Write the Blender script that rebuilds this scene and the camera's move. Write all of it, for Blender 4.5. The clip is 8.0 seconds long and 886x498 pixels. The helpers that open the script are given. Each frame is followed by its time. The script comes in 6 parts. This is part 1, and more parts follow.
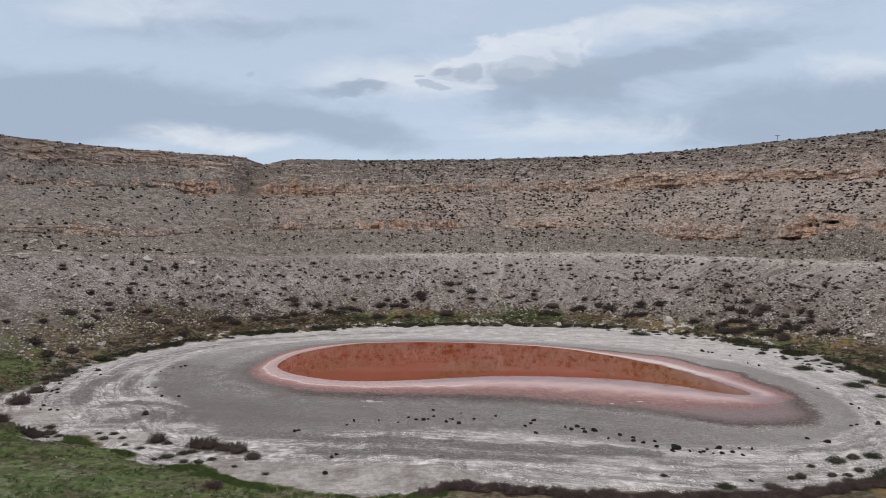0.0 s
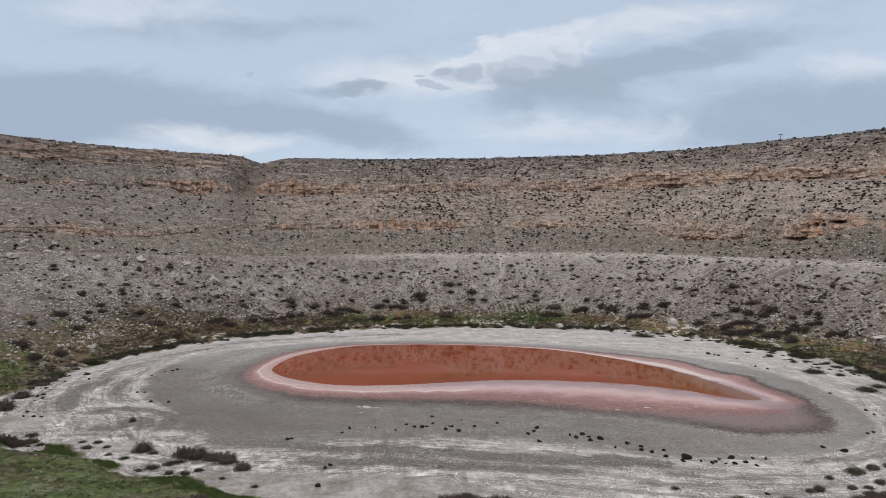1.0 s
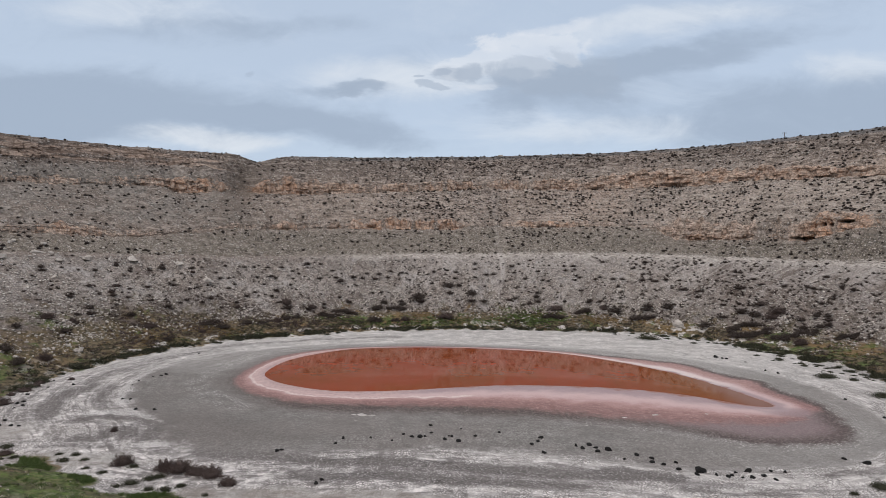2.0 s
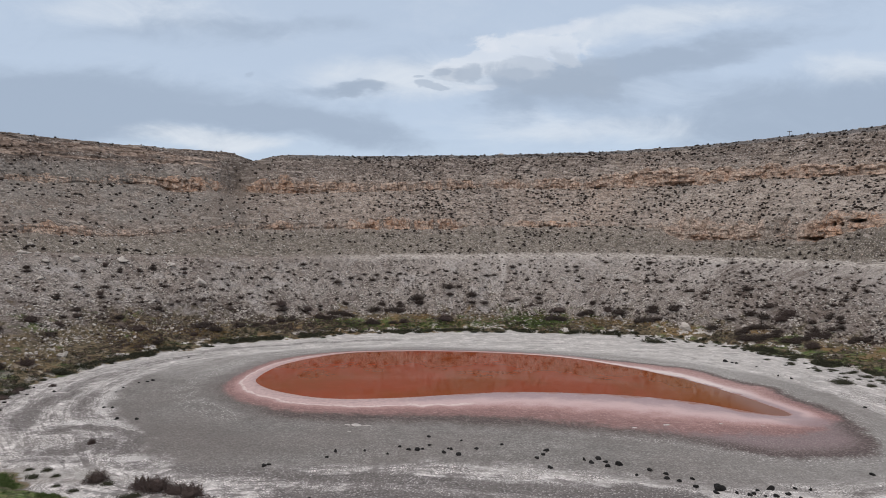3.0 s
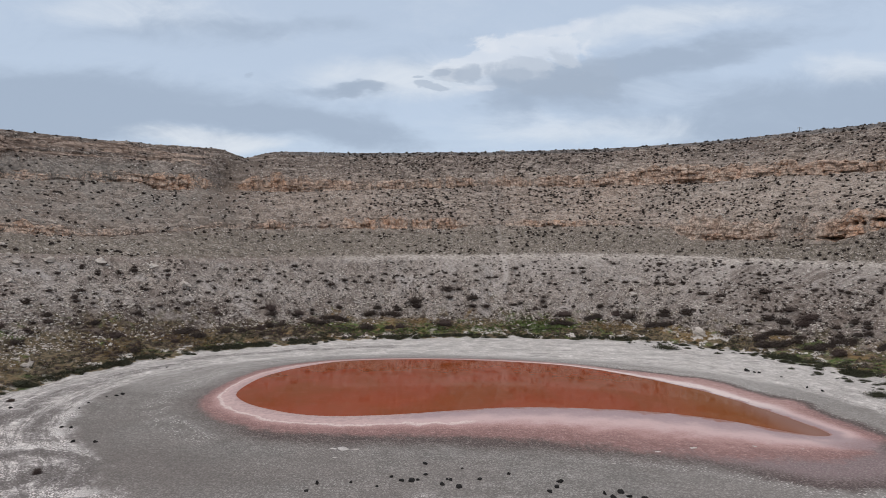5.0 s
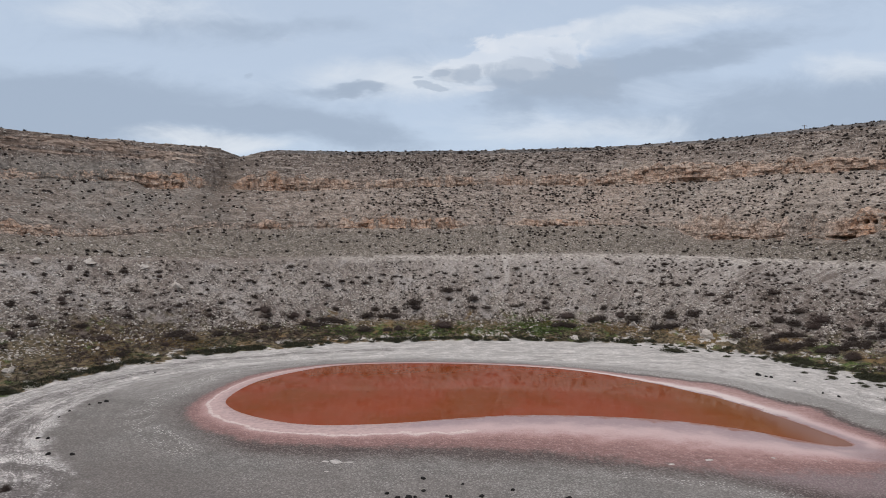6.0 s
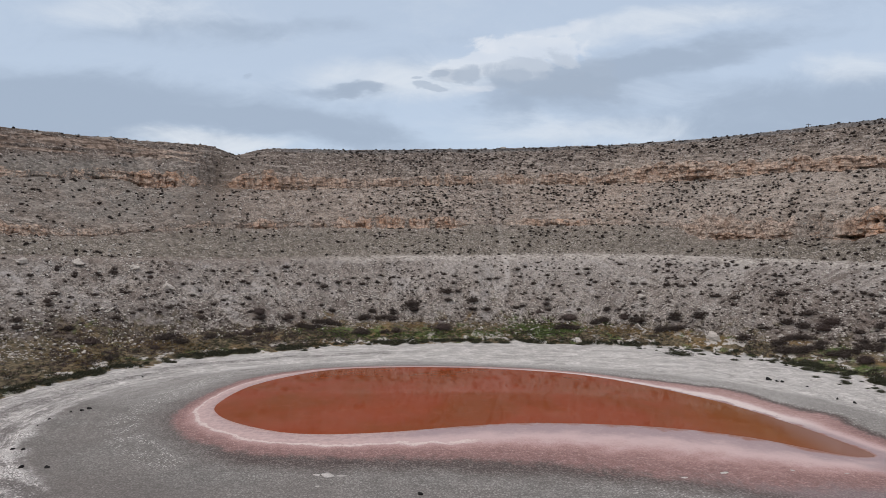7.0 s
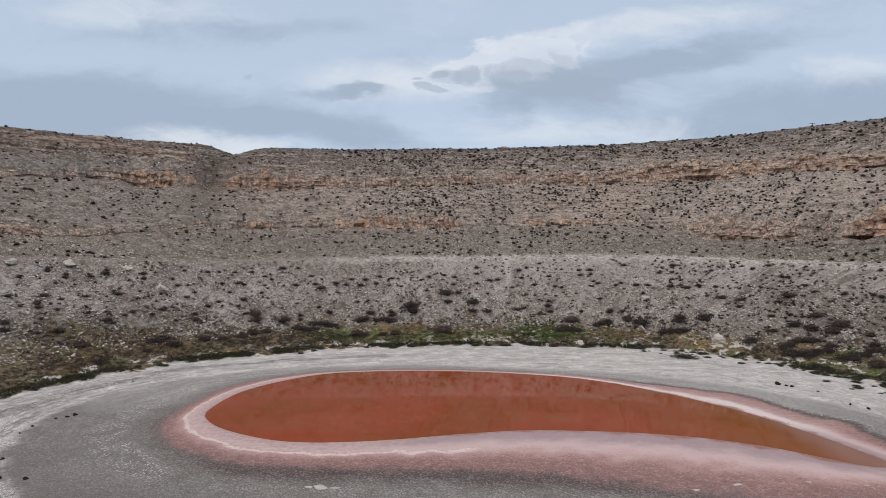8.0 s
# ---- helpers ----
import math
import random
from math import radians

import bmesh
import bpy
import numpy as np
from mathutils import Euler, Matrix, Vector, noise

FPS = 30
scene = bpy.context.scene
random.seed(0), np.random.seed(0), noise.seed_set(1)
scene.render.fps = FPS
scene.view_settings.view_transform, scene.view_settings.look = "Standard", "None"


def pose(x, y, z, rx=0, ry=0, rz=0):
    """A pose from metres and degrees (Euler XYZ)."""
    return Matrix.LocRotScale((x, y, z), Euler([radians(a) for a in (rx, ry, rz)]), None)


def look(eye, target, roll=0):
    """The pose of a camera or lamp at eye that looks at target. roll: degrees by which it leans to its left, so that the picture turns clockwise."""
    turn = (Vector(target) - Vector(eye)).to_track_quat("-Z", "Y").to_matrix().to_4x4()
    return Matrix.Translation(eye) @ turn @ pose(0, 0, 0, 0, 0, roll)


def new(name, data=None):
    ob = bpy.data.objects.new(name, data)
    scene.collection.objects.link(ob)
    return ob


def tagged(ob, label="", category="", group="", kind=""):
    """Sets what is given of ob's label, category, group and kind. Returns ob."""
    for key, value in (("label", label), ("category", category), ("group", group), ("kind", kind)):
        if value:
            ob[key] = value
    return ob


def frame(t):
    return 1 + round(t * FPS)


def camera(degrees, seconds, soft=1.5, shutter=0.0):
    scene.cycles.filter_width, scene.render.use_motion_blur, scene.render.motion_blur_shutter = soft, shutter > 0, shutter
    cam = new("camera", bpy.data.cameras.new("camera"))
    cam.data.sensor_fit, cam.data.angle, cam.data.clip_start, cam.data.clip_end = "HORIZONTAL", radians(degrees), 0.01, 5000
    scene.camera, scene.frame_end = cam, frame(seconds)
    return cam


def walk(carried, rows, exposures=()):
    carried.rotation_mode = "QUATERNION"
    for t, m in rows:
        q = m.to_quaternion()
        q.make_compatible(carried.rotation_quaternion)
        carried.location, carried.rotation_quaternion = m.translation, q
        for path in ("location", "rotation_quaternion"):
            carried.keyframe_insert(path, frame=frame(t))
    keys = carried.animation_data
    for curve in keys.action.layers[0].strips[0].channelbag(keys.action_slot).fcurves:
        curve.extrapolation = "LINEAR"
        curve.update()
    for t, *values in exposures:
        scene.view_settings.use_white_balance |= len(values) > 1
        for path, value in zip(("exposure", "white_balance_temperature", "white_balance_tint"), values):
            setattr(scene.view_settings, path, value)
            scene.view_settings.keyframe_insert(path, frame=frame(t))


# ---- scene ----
cam = camera(76.0, 8.0, soft=0.82)
PATH = [
    (0, (0.014, 0.004, 19.974), (0.002, 2.003, 19.943), 0.6),
    (0.5, (0.033, 1.144, 19.973), (0.021, 3.144, 19.942), 0.6),
    (1, (0.071, 2.505, 19.958), (0.059, 4.505, 19.927), 0.6),
    (1.5, (0.081, 3.967, 19.942), (0.07, 5.967, 19.911), 0.6),
    (3, (0.151, 9.181, 19.868), (0.142, 11.181, 19.838), 0.6),
    (3.5, (0.17, 10.958, 19.848), (0.161, 12.958, 19.819), 0.6),
    (4, (0.171, 12.821, 19.833), (0.162, 14.821, 19.804), 0.6),
    (4.5, (0.204, 14.504, 19.811), (0.196, 16.504, 19.782), 0.6),
    (6, (0.301, 19.502, 19.654), (0.294, 21.501, 19.627), 0.5),
    (6.5, (0.308, 20.991, 19.588), (0.303, 22.991, 19.561), 0.5),
    (7, (0.331, 22.529, 19.561), (0.327, 24.528, 19.535), 0.5),
    (7.5, (0.39, 23.823, 19.517), (0.385, 25.822, 19.493), 0.5),
    (8, (0.448, 24.858, 19.481), (0.443, 26.858, 19.458), 0.5),
]
walk(cam, [(t, look(eye, target, roll)) for t, eye, target, roll in PATH], exposures=[(0, 0.04, 6600, 15.5), (8, 0.04, 6600, 15.5)])


# ---------------------------------------------------------------- node helpers
class Nodes:
    """Short calls for building a node tree."""

    def __init__(self, tree):
        self.tree = tree
        tree.nodes.clear()

    def make(self, kind, **inputs):
        node = self.tree.nodes.new(kind)
        for key, value in inputs.items():
            self.put(node, key.replace("_", " "), value)
        return node

    def put(self, node, key, value):
        socket = node.inputs[key]
        if isinstance(value, bpy.types.NodeSocket):
            self.tree.links.new(value, socket)
        elif isinstance(value, (tuple, list)) and len(value) == 3 and socket.type == "RGBA":
            socket.default_value = (*value, 1)
        else:
            socket.default_value = value

    def math(self, op, a, b=0.0, c=0.0, clamp=False):
        node = self.tree.nodes.new("ShaderNodeMath")
        node.operation, node.use_clamp = op, clamp
        for i, v in enumerate((a, b, c)):
            self.put(node, i, v)
        return node.outputs[0]

    def step(self, v, lo, hi):
        """0 below lo, 1 above hi, smooth between (lo may be the larger)."""
        node = self.tree.nodes.new("ShaderNodeMapRange")
        node.interpolation_type = "SMOOTHSTEP"
        self.put(node, 0, v)
        if lo <= hi:
            ends = (lo, hi, 0.0, 1.0)
        else:
            ends = (hi, lo, 1.0, 0.0)
        for i, e in enumerate(ends):
            node.inputs[i + 1].default_value = e
        return node.outputs[0]

    def mix(self, fac, a, b, blend="MIX"):
        node = self.tree.nodes.new("ShaderNodeMix")
        node.data_type, node.blend_type = "RGBA", blend
        self.put(node, 0, fac)
        self.put(node, 6, a)
        self.put(node, 7, b)
        return node.outputs[2]

    def noise(self, vector, scale, detail=4.0, rough=0.55, distortion=0.0):
        return self.make("ShaderNodeTexNoise", Vector=vector, Scale=scale, Detail=detail, Roughness=rough, Distortion=distortion).outputs[0]

    def cells(self, vector, scale, feature="DISTANCE_TO_EDGE"):
        node = self.make("ShaderNodeTexVoronoi", Vector=vector, Scale=scale)
        node.feature = feature
        return node

    def attribute(self, name):
        node = self.tree.nodes.new("ShaderNodeAttribute")
        node.attribute_name = name
        return node.outputs["Fac"]

    def vector(self, x, y, z=0.0):
        return self.make("ShaderNodeCombineXYZ", X=x, Y=y, Z=z).outputs[0]

    def add(self, a, b):
        return self.math("ADD", a, b)

    def mul(self, a, b):
        return self.math("MULTIPLY", a, b)


def material(name):
    m = bpy.data.materials.new(name)
    m.use_nodes = True
    return m, Nodes(m.node_tree)


def finish(n, colour, rough=0.9, normal=None, specular=0.3, **more):
    b = n.make("ShaderNodeBsdfPrincipled", Base_Color=colour, Roughness=rough, **more)
    b.inputs["Specular IOR Level"].default_value = specular
    if normal is not None:
        n.put(b, "Normal", normal)
    out = n.make("ShaderNodeOutputMaterial")
    n.tree.links.new(b.outputs[0], out.inputs[0])


# ---------------------------------------------------------------- sky and sun
SUN_ELEVATION, SUN_TURN = 52.0, 205.0  # degrees; the turn goes clockwise from +y
world = bpy.data.worlds.new("overcast_sky")
scene.world = world
world.use_nodes = True
n = Nodes(world.node_tree)
sky = n.make("ShaderNodeTexSky")
sky.sky_type, sky.sun_disc = "NISHITA", False
sky.sun_elevation, sky.sun_rotation = radians(SUN_ELEVATION), radians(SUN_TURN)
way = n.make("ShaderNodeSeparateXYZ", Vector=n.make("ShaderNodeTexCoord").outputs["Generated"])
ahead = n.math("MAXIMUM", n.math("ABSOLUTE", way.outputs[1]), 0.25)
u = n.math("DIVIDE", way.outputs[0], ahead)
v = n.math("DIVIDE", way.outputs[2], ahead)
flat = n.vector(u, n.mul(v, 2.6))
drift = n.math("SUBTRACT", n.noise(flat, 3.2, 5, 0.6), 0.5)
drift2 = n.math("SUBTRACT", n.noise(n.vector(n.add(u, 7.3), n.mul(v, 2.6)), 3.2, 5, 0.6), 0.5)
uw, vw = n.add(u, n.mul(drift, 0.26)), n.add(v, n.mul(drift2, 0.085))


def bank(cu, cv, ru, rv, amount, lean=0.0):
    """A soft bank of cloud at (cu, cv) on the sky, with half widths and a slant."""
    du = n.math("DIVIDE", n.math("SUBTRACT", uw, cu), ru)
    dv = n.math("DIVIDE", n.math("SUBTRACT", n.math("SUBTRACT", vw, cv), n.mul(n.math("SUBTRACT", uw, cu), lean)), rv)
    d = n.math("SQRT", n.add(n.mul(du, du), n.mul(dv, dv)))
    return n.mul(n.step(d, 1.25, 0.25), amount)


fray = n.math("SUBTRACT", n.noise(n.vector(u, n.mul(v, 2.2)), 6.0, 9, 0.68, 0.8), 0.5)
veil = n.noise(flat, 2.1, 7, 0.6)
shade = n.mul(n.step(veil, 0.38, 0.66), 0.32)
for cu, cv, ru, rv, amount, lean in (
    (-0.66, 0.235, 0.44, 0.070, 1.1, 0.0), (-0.72, 0.185, 0.22, 0.040, 0.7, 0.0), (-0.36, 0.215, 0.16, 0.022, 0.5, 0.0), (-0.17, 0.190, 0.15, 0.045, 0.9, -0.10), (-0.30, 0.375, 0.16, 0.022, 0.35, 0.0), (0.06, 0.33, 0.10, 0.03, -0.4, 0.0), (-0.18, 0.262, 0.085, 0.012, 0.7, 0.0),
    (0.19, 0.275, 0.17, 0.050, 0.5, 0.02), (0.42, 0.325, 0.26, 0.026, 0.75, 0.22), (0.66, 0.225, 0.38, 0.085, 1.0, 0.0), (0.30, 0.295, 0.24, 0.05, 0.45, 0.12),
    (0.0, 0.298, 0.035, 0.014, 0.8, 0.0), (0.10, 0.235, 0.06, 0.025, 0.5, 0.0), (-0.45, 0.36, 0.3, 0.03, 0.3, 0.05),
):
    shade = n.add(shade, bank(cu, cv, ru, rv, amount, lean))
shade = n.mul(n.step(n.add(shade, n.mul(fray, 1.0)), 0.05, 1.05), 0.9)
glow = n.mul(n.step(n.noise(flat, 1.7, 6, 0.55), 0.45, 0.7), 0.3)
for cu, cv, ru, rv, amount, lean in (
    (-0.08, 0.285, 0.22, 0.045, 0.8, 0.05), (0.36, 0.380, 0.28, 0.036, 0.75, 0.12),
    (-0.42, 0.175, 0.15, 0.024, 1.0, 0.0), (0.70, 0.310, 0.12, 0.040, 0.7, 0.0), (0.25, 0.205, 0.25, 0.03, 0.6, 0.0), (-0.55, 0.40, 0.25, 0.05, 0.5, 0.0),
):
    glow = n.add(glow, bank(cu, cv, ru, rv, amount, lean))
glow = n.mul(n.step(n.math("SUBTRACT", glow, n.mul(fray, 1.0)), 0.0, 1.15), 0.9)
puff_edge = n.math("SUBTRACT", n.noise(n.vector(n.add(u, 3.1), n.mul(v, 1.5)), 9.0, 9, 0.6, 0.5), 0.5)
lit = n.step(n.add(n.add(bank(0.125, 0.325, 0.14, 0.060, 1.0), bank(0.0, 0.300, 0.06, 0.022, 0.8)), n.mul(puff_edge, 2.0)), 0.42, 0.70)
belly = n.step(n.add(n.add(bank(0.175, 0.290, 0.17, 0.050, 1.0), bank(0.005, 0.294, 0.05, 0.014, 0.9)), n.mul(puff_edge, 2.0)), 0.42, 0.75)
scraps = bank(0.040, 0.296, 0.034, 0.020, 1.0)
for cu, cv, ru, rv in ((-0.016, 0.294, 0.034, 0.012), (-0.030, 0.272, 0.036, 0.008), (-0.175, 0.264, 0.050, 0.012), (-0.20, 0.256, 0.05, 0.008), (-0.318, 0.290, 0.022, 0.008), (0.19, 0.272, 0.10, 0.040), (0.10, 0.285, 0.06, 0.030), (0.27, 0.272, 0.07, 0.028), (-0.055, 0.285, 0.014, 0.004)):
    scraps = n.math("MAXIMUM", scraps, bank(cu, cv, ru, rv, 1.0))
scraps = n.step(n.add(scraps, n.mul(puff_edge, 2.4)), 0.40, 1.0)
bright = n.math("MAXIMUM", bank(0.09, 0.350, 0.05, 0.022, 1.0), n.math("MAXIMUM", bank(0.20, 0.378, 0.11, 0.016, 1.0, 0.12), bank(0.05, 0.270, 0.05, 0.010, 0.9)))
bright = n.step(n.add(bright, n.mul(puff_edge, 2.2)), 0.25, 1.1)
clear = n.mix(1.0, sky.outputs[0], (0.13, 0.13, 0.13), "MULTIPLY")
pale = n.mix(0.8, clear, (0.515, 0.635, 0.75))
pale = n.mix(n.step(v, 0.45, 1.6), pale, (0.78, 0.78, 0.79))
cloud = n.mix(n.math("MINIMUM", glow, 1.0), pale, (0.68, 0.765, 0.82))
cloud = n.mix(n.math("MINIMUM", shade, 0.95), cloud, (0.342, 0.440, 0.552))
cloud = n.mix(n.mul(lit, 0.55), cloud, (0.70, 0.775, 0.83))
cloud = n.mix(n.mul(belly, 0.42), cloud, (0.370, 0.458, 0.552))
cloud = n.mix(n.mul(bright, 0.4), cloud, (0.76, 0.82, 0.86))
cloud = n.mix(n.mul(scraps, 0.55), cloud, (0.340, 0.432, 0.535))
back = n.make("ShaderNodeBackground", Color=cloud, Strength=1.0)
out = n.make("ShaderNodeOutputWorld")
n.tree.links.new(back.outputs[0], out.inputs[0])

sun = new("sun", bpy.data.lights.new("sun", "SUN"))
sun.data.energy, sun.data.angle, sun.data.color = 0.9, radians(18), (1.0, 0.93, 0.84)
a, e = radians(SUN_TURN), radians(SUN_ELEVATION)
sun.matrix_world = look((100 * math.sin(a) * math.cos(e), 100 * math.cos(a) * math.cos(e), 100 * math.sin(e)), (0, 0, 0))


# ---------------------------------------------------------------- noise and outlines in numpy
def lattice(ix, iy, iz, seed):
    h = (ix * 374761393 + iy * 668265263 + iz * 1440662683 + seed * 974634769) & 0xFFFFFFFF
    h = ((h ^ (h >> 13)) * 1274126177) & 0xFFFFFFFF
    return ((h ^ (h >> 16)) & 0xFFFF) / 32767.5 - 1.0


def grain(x, y, z, seed=0):
    """Smooth value noise between -1 and 1."""
    x, y, z = np.broadcast_arrays(x, y, z)
    fx, fy, fz = np.floor(x), np.floor(y), np.floor(z)
    ix, iy, iz = fx.astype(np.int64), fy.astype(np.int64), fz.astype(np.int64)
    tx, ty, tz = x - fx, y - fy, z - fz
    tx, ty, tz = tx * tx * (3 - 2 * tx), ty * ty * (3 - 2 * ty), tz * tz * (3 - 2 * tz)
    total = 0
    for a in (0, 1):
        for b in (0, 1):
            for c in (0, 1):
                total = total + lattice(ix + a, iy + b, iz + c, seed) * (tx if a else 1 - tx) * (ty if b else 1 - ty) * (tz if c else 1 - tz)
    return total


def rough_noise(x, y, z, octaves=3, seed=0):
    total, size = 0, 1.0
    for i in range(octaves):
        total = total + size * grain(x * 2**i, y * 2**i, z * 2**i, seed + i)
        size *= 0.5
    return total


def smooth(v, lo, hi):
    t = np.clip((v - lo) / (hi - lo), 0, 1)
    return t * t * (3 - 2 * t)


def closed(points, per=6):
    """A closed smooth outline through points."""
    p = np.array(points, float)
    rows = []
    for i in range(len(p)):
        a, b, c, d = p[i - 1], p[i], p[(i + 1) % len(p)], p[(i + 2) % len(p)]
        for t in np.arange(per) / per:
            rows.append(0.5 * (2 * b + (c - a) * t + (2 * a - 5 * b + 4 * c - d) * t * t + (3 * b - a - 3 * c + d) * t**3))
    return np.array(rows)


def ring(centre, radii):
    """A closed outline from radii at even angles, clockwise from +y."""
    turn = np.radians(np.arange(len(radii)) * 360 / len(radii))
    return closed(np.stack([centre[0] + radii * np.sin(turn), centre[1] + radii * np.cos(turn)], 1), 4)


def outside(x, y, line):
    """Signed distance to a closed outline, positive outside."""
    best, inside = np.full(x.shape, 1e9), np.zeros(x.shape, bool)
    for (ax, ay), (bx, by) in zip(line, np.roll(line, -1, 0)):
        ex, ey = bx - ax, by - ay
        t = np.clip(((x - ax) * ex + (y - ay) * ey) / (ex * ex + ey * ey + 1e-9), 0, 1)
        best = np.minimum(best, (x - ax - t * ex) ** 2 + (y - ay - t * ey) ** 2)
        cross = (ay > y) != (by > y)
        inside ^= cross & (x < (bx - ax) * (y - ay) / (by - ay + 1e-12) + ax)
    return np.where(inside, -1, 1) * np.sqrt(best)


POOL = closed([(-26.5, 90), (-25, 99), (-18, 107.3), (-9, 110), (2, 110.5), (14, 108.7), (22, 105.5), (29, 99.5), (35, 92), (38.2, 85),
               (40, 79), (40.5, 75), (37, 75.5), (30, 80.5), (22, 83), (11, 83.8), (4, 82.8), (-6, 80.2), (-14, 79.6), (-20, 81.8), (-24.5, 85.3)])
PINK = closed([(-30.1, 88.2), (-30.0, 92.6), (-28.9, 98.4), (-26.8, 102.8), (-22.4, 107.0), (-17.3, 109.5), (-8.1, 111.4), (1.6, 111.7), (11.1, 110.9), (20.1, 108.5), (28.1, 104.3),
               (35.6, 100.3), (39.2, 97.8), (41.3, 92.5), (42.6, 89.3), (45.0, 87.0), (44.5, 83.0), (45.2, 79.2), (46.0, 75.1), (45.0, 72.6), (42.0, 70.9), (40.9, 69.0), (36.5, 67.6), (31.0, 67.2),
               (26.7, 66.8), (22.5, 68.0), (17.5, 69.3), (12.3, 70.7), (6.9, 72.0), (1.1, 72.6), (-4.7, 72.8), (-10.6, 72.9), (-16.7, 73.6), (-19.9, 74.5), (-23.9, 77.0), (-27.7, 80.7), (-29.6, 84.2)], 4)
DARK = closed([(-32.6, 91.0), (-31.5, 98.0), (-28.4, 104.2), (-23.2, 108.0), (-17.5, 110.3), (-8.1, 112.2), (1.6, 112.6), (11.1, 111.9), (20.6, 109.5), (28.7, 105.5), (36.4, 101.2), (40.2, 98.6), (42.6, 93.0),
               (43.8, 90.4), (46.4, 87.4), (46.0, 83.0), (46.9, 79.4), (47.5, 75.2), (46.4, 71.4), (45.2, 68.0), (44.4, 65.4), (42.0, 62.6), (37.5, 60.9), (31.4, 60.8), (28.9, 62.0), (24.6, 64.4), (17.0, 66.7),
               (9.0, 68.2), (1.1, 69.0), (-7.2, 69.1), (-12.7, 69.3), (-18.5, 70.3), (-22.0, 72.0), (-27.9, 77.4), (-31.0, 81.0), (-32.5, 85.3)], 4)
GREY = ring((4, 88), [25.5, 25.8, 27.5, 31.0, 36.0, 41.5, 46.5, 48.5, 49.1, 44.5, 37.5, 31.3, 28.9, 30.1, 34.7, 40.9, 41.3, 45.1, 46.7, 44.5, 39.5, 33.5, 29.5, 27.5])
CENTRE = (2.0, 86.0)
SHORE_R = [44.5, 47.0, 51.2, 59.1, 62.7, 61.9, 61.7, 58.6, 55.0, 51.7, 47.3, 43.0, 40.8, 43.6, 44.4, 46.6, 57.8, 59.1, 57.1, 53.9, 52.0, 47.3, 44.9, 43.9]
SHORE = ring(CENTRE, SHORE_R)

# ---------------------------------------------------------------- the crater: radii and heights of its lines, by bearing from CENTRE
BEARING = [-180, -130, -100, -80, -65, -52, -40, -30, -15, 0, 15, 30, 45, 56, 66, 80, 100, 130, 180]
BASE_R = [52, 54, 64, 66, 65, 62, 60, 59, 56, 55, 56, 61, 65, 69, 73, 76, 72, 60, 52]
BASE_Z = [2.0, 2.0, 2.4, 3, 3, 3, 3, 3, 3, 3, 3, 3, 3, 3, 3, 3, 2.4, 2, 2.0]
TRACK_R = [120, 115, 98, 92, 85, 78, 76, 73, 69, 69, 73, 80, 83, 89, 92, 94, 100, 115, 120]
TRACK_Z = [12, 14, 16, 16.6, 16.2, 15.2, 15, 15, 15.4, 15.8, 16.1, 16.4, 16.2, 15.8, 15.8, 16, 16, 14, 12]
LOW_R = [150, 140, 112, 104, 97, 92, 88, 90, 86, 86, 90, 96, 95, 98, 101, 106, 116, 140, 150]
HIGH_R = [178, 165, 130, 123, 120, 112, 108, 108, 102, 101, 105, 112, 113, 115, 118, 122, 132, 165, 178]
RIM_R = [200, 185, 142, 134, 129, 123, 121, 118, 113, 112, 117, 126, 127, 127, 129, 133, 146, 185, 200]
RIM_Z = [42, 43, 45, 45.3, 45.4, 45.6, 46.2, 46.5, 47.4, 48.2, 49.4, 50.3, 50.5, 50.2, 50, 49, 47, 43, 42]
# the two lines of crags: bearing, height of the foot, height of the face, how much of it is bare rock
LOW_DEG = [-95, -66, -63, -61, -58, -55, -52, -48, -44, -40, -36, -33, -29, -25, -18, -10, -1, 1.5, 4, 10, 14, 22, 25, 32, 36, 39, 43, 48, 53, 56, 58, 59.5, 62, 64, 70, 95]
LOW_Z = [20.6, 20.6, 20.2, 20.2, 20.2, 20.0, 20.2, 21.0, 21.6, 22.6, 22.4, 22.4, 22.5, 22.9, 23.0, 23.1, 23.1, 23.3, 24.2, 24.3, 24.2, 24.3, 24.4, 24.4, 23.6, 20.8, 20.7, 20.9, 20.8, 20.6, 20.8, 22.0, 23.4, 23.9, 23.0, 22]
LOW_H = [1, 1.1, 2, 1.9, 1.2, 1.5, 1.3, 0.6, 0.9, 1.1, 0.9, 2.0, 2.1, 1.2, 2.2, 2.6, 2.5, 2.0, 0.6, 0.8, 1.3, 1.2, 0.7, 0.7, 1.6, 4.8, 4.8, 4.2, 4.4, 4.4, 4.4, 4.0, 2.8, 2.0, 1.4, 1]
LOW_BARE = [0.1, 0.2, 0.55, 0.5, 0.25, 0.6, 0.5, 0.15, 0.4, 0.4, 0.25, 0.7, 0.6, 0.25, 0.75, 0.85, 0.9, 0.85, 0.2, 0.25, 0.75, 0.7, 0.25, 0.25, 0.35, 0.9, 0.85, 0.75, 0.75, 0.9, 1.2, 1.2, 1.2, 0.7, 0.4, 0.1]
HIGH_DEG = [-95, -70, -59, -56, -50, -46.5, -45, -42, -38.7, -36.6, -34, -32, -26, -19, -10, -3.5, -1, 2, 4.5, 6, 8, 11, 18, 23, 25, 30, 33, 38.6, 42.7, 45, 48, 51, 53.5, 56, 58.6, 66, 95]
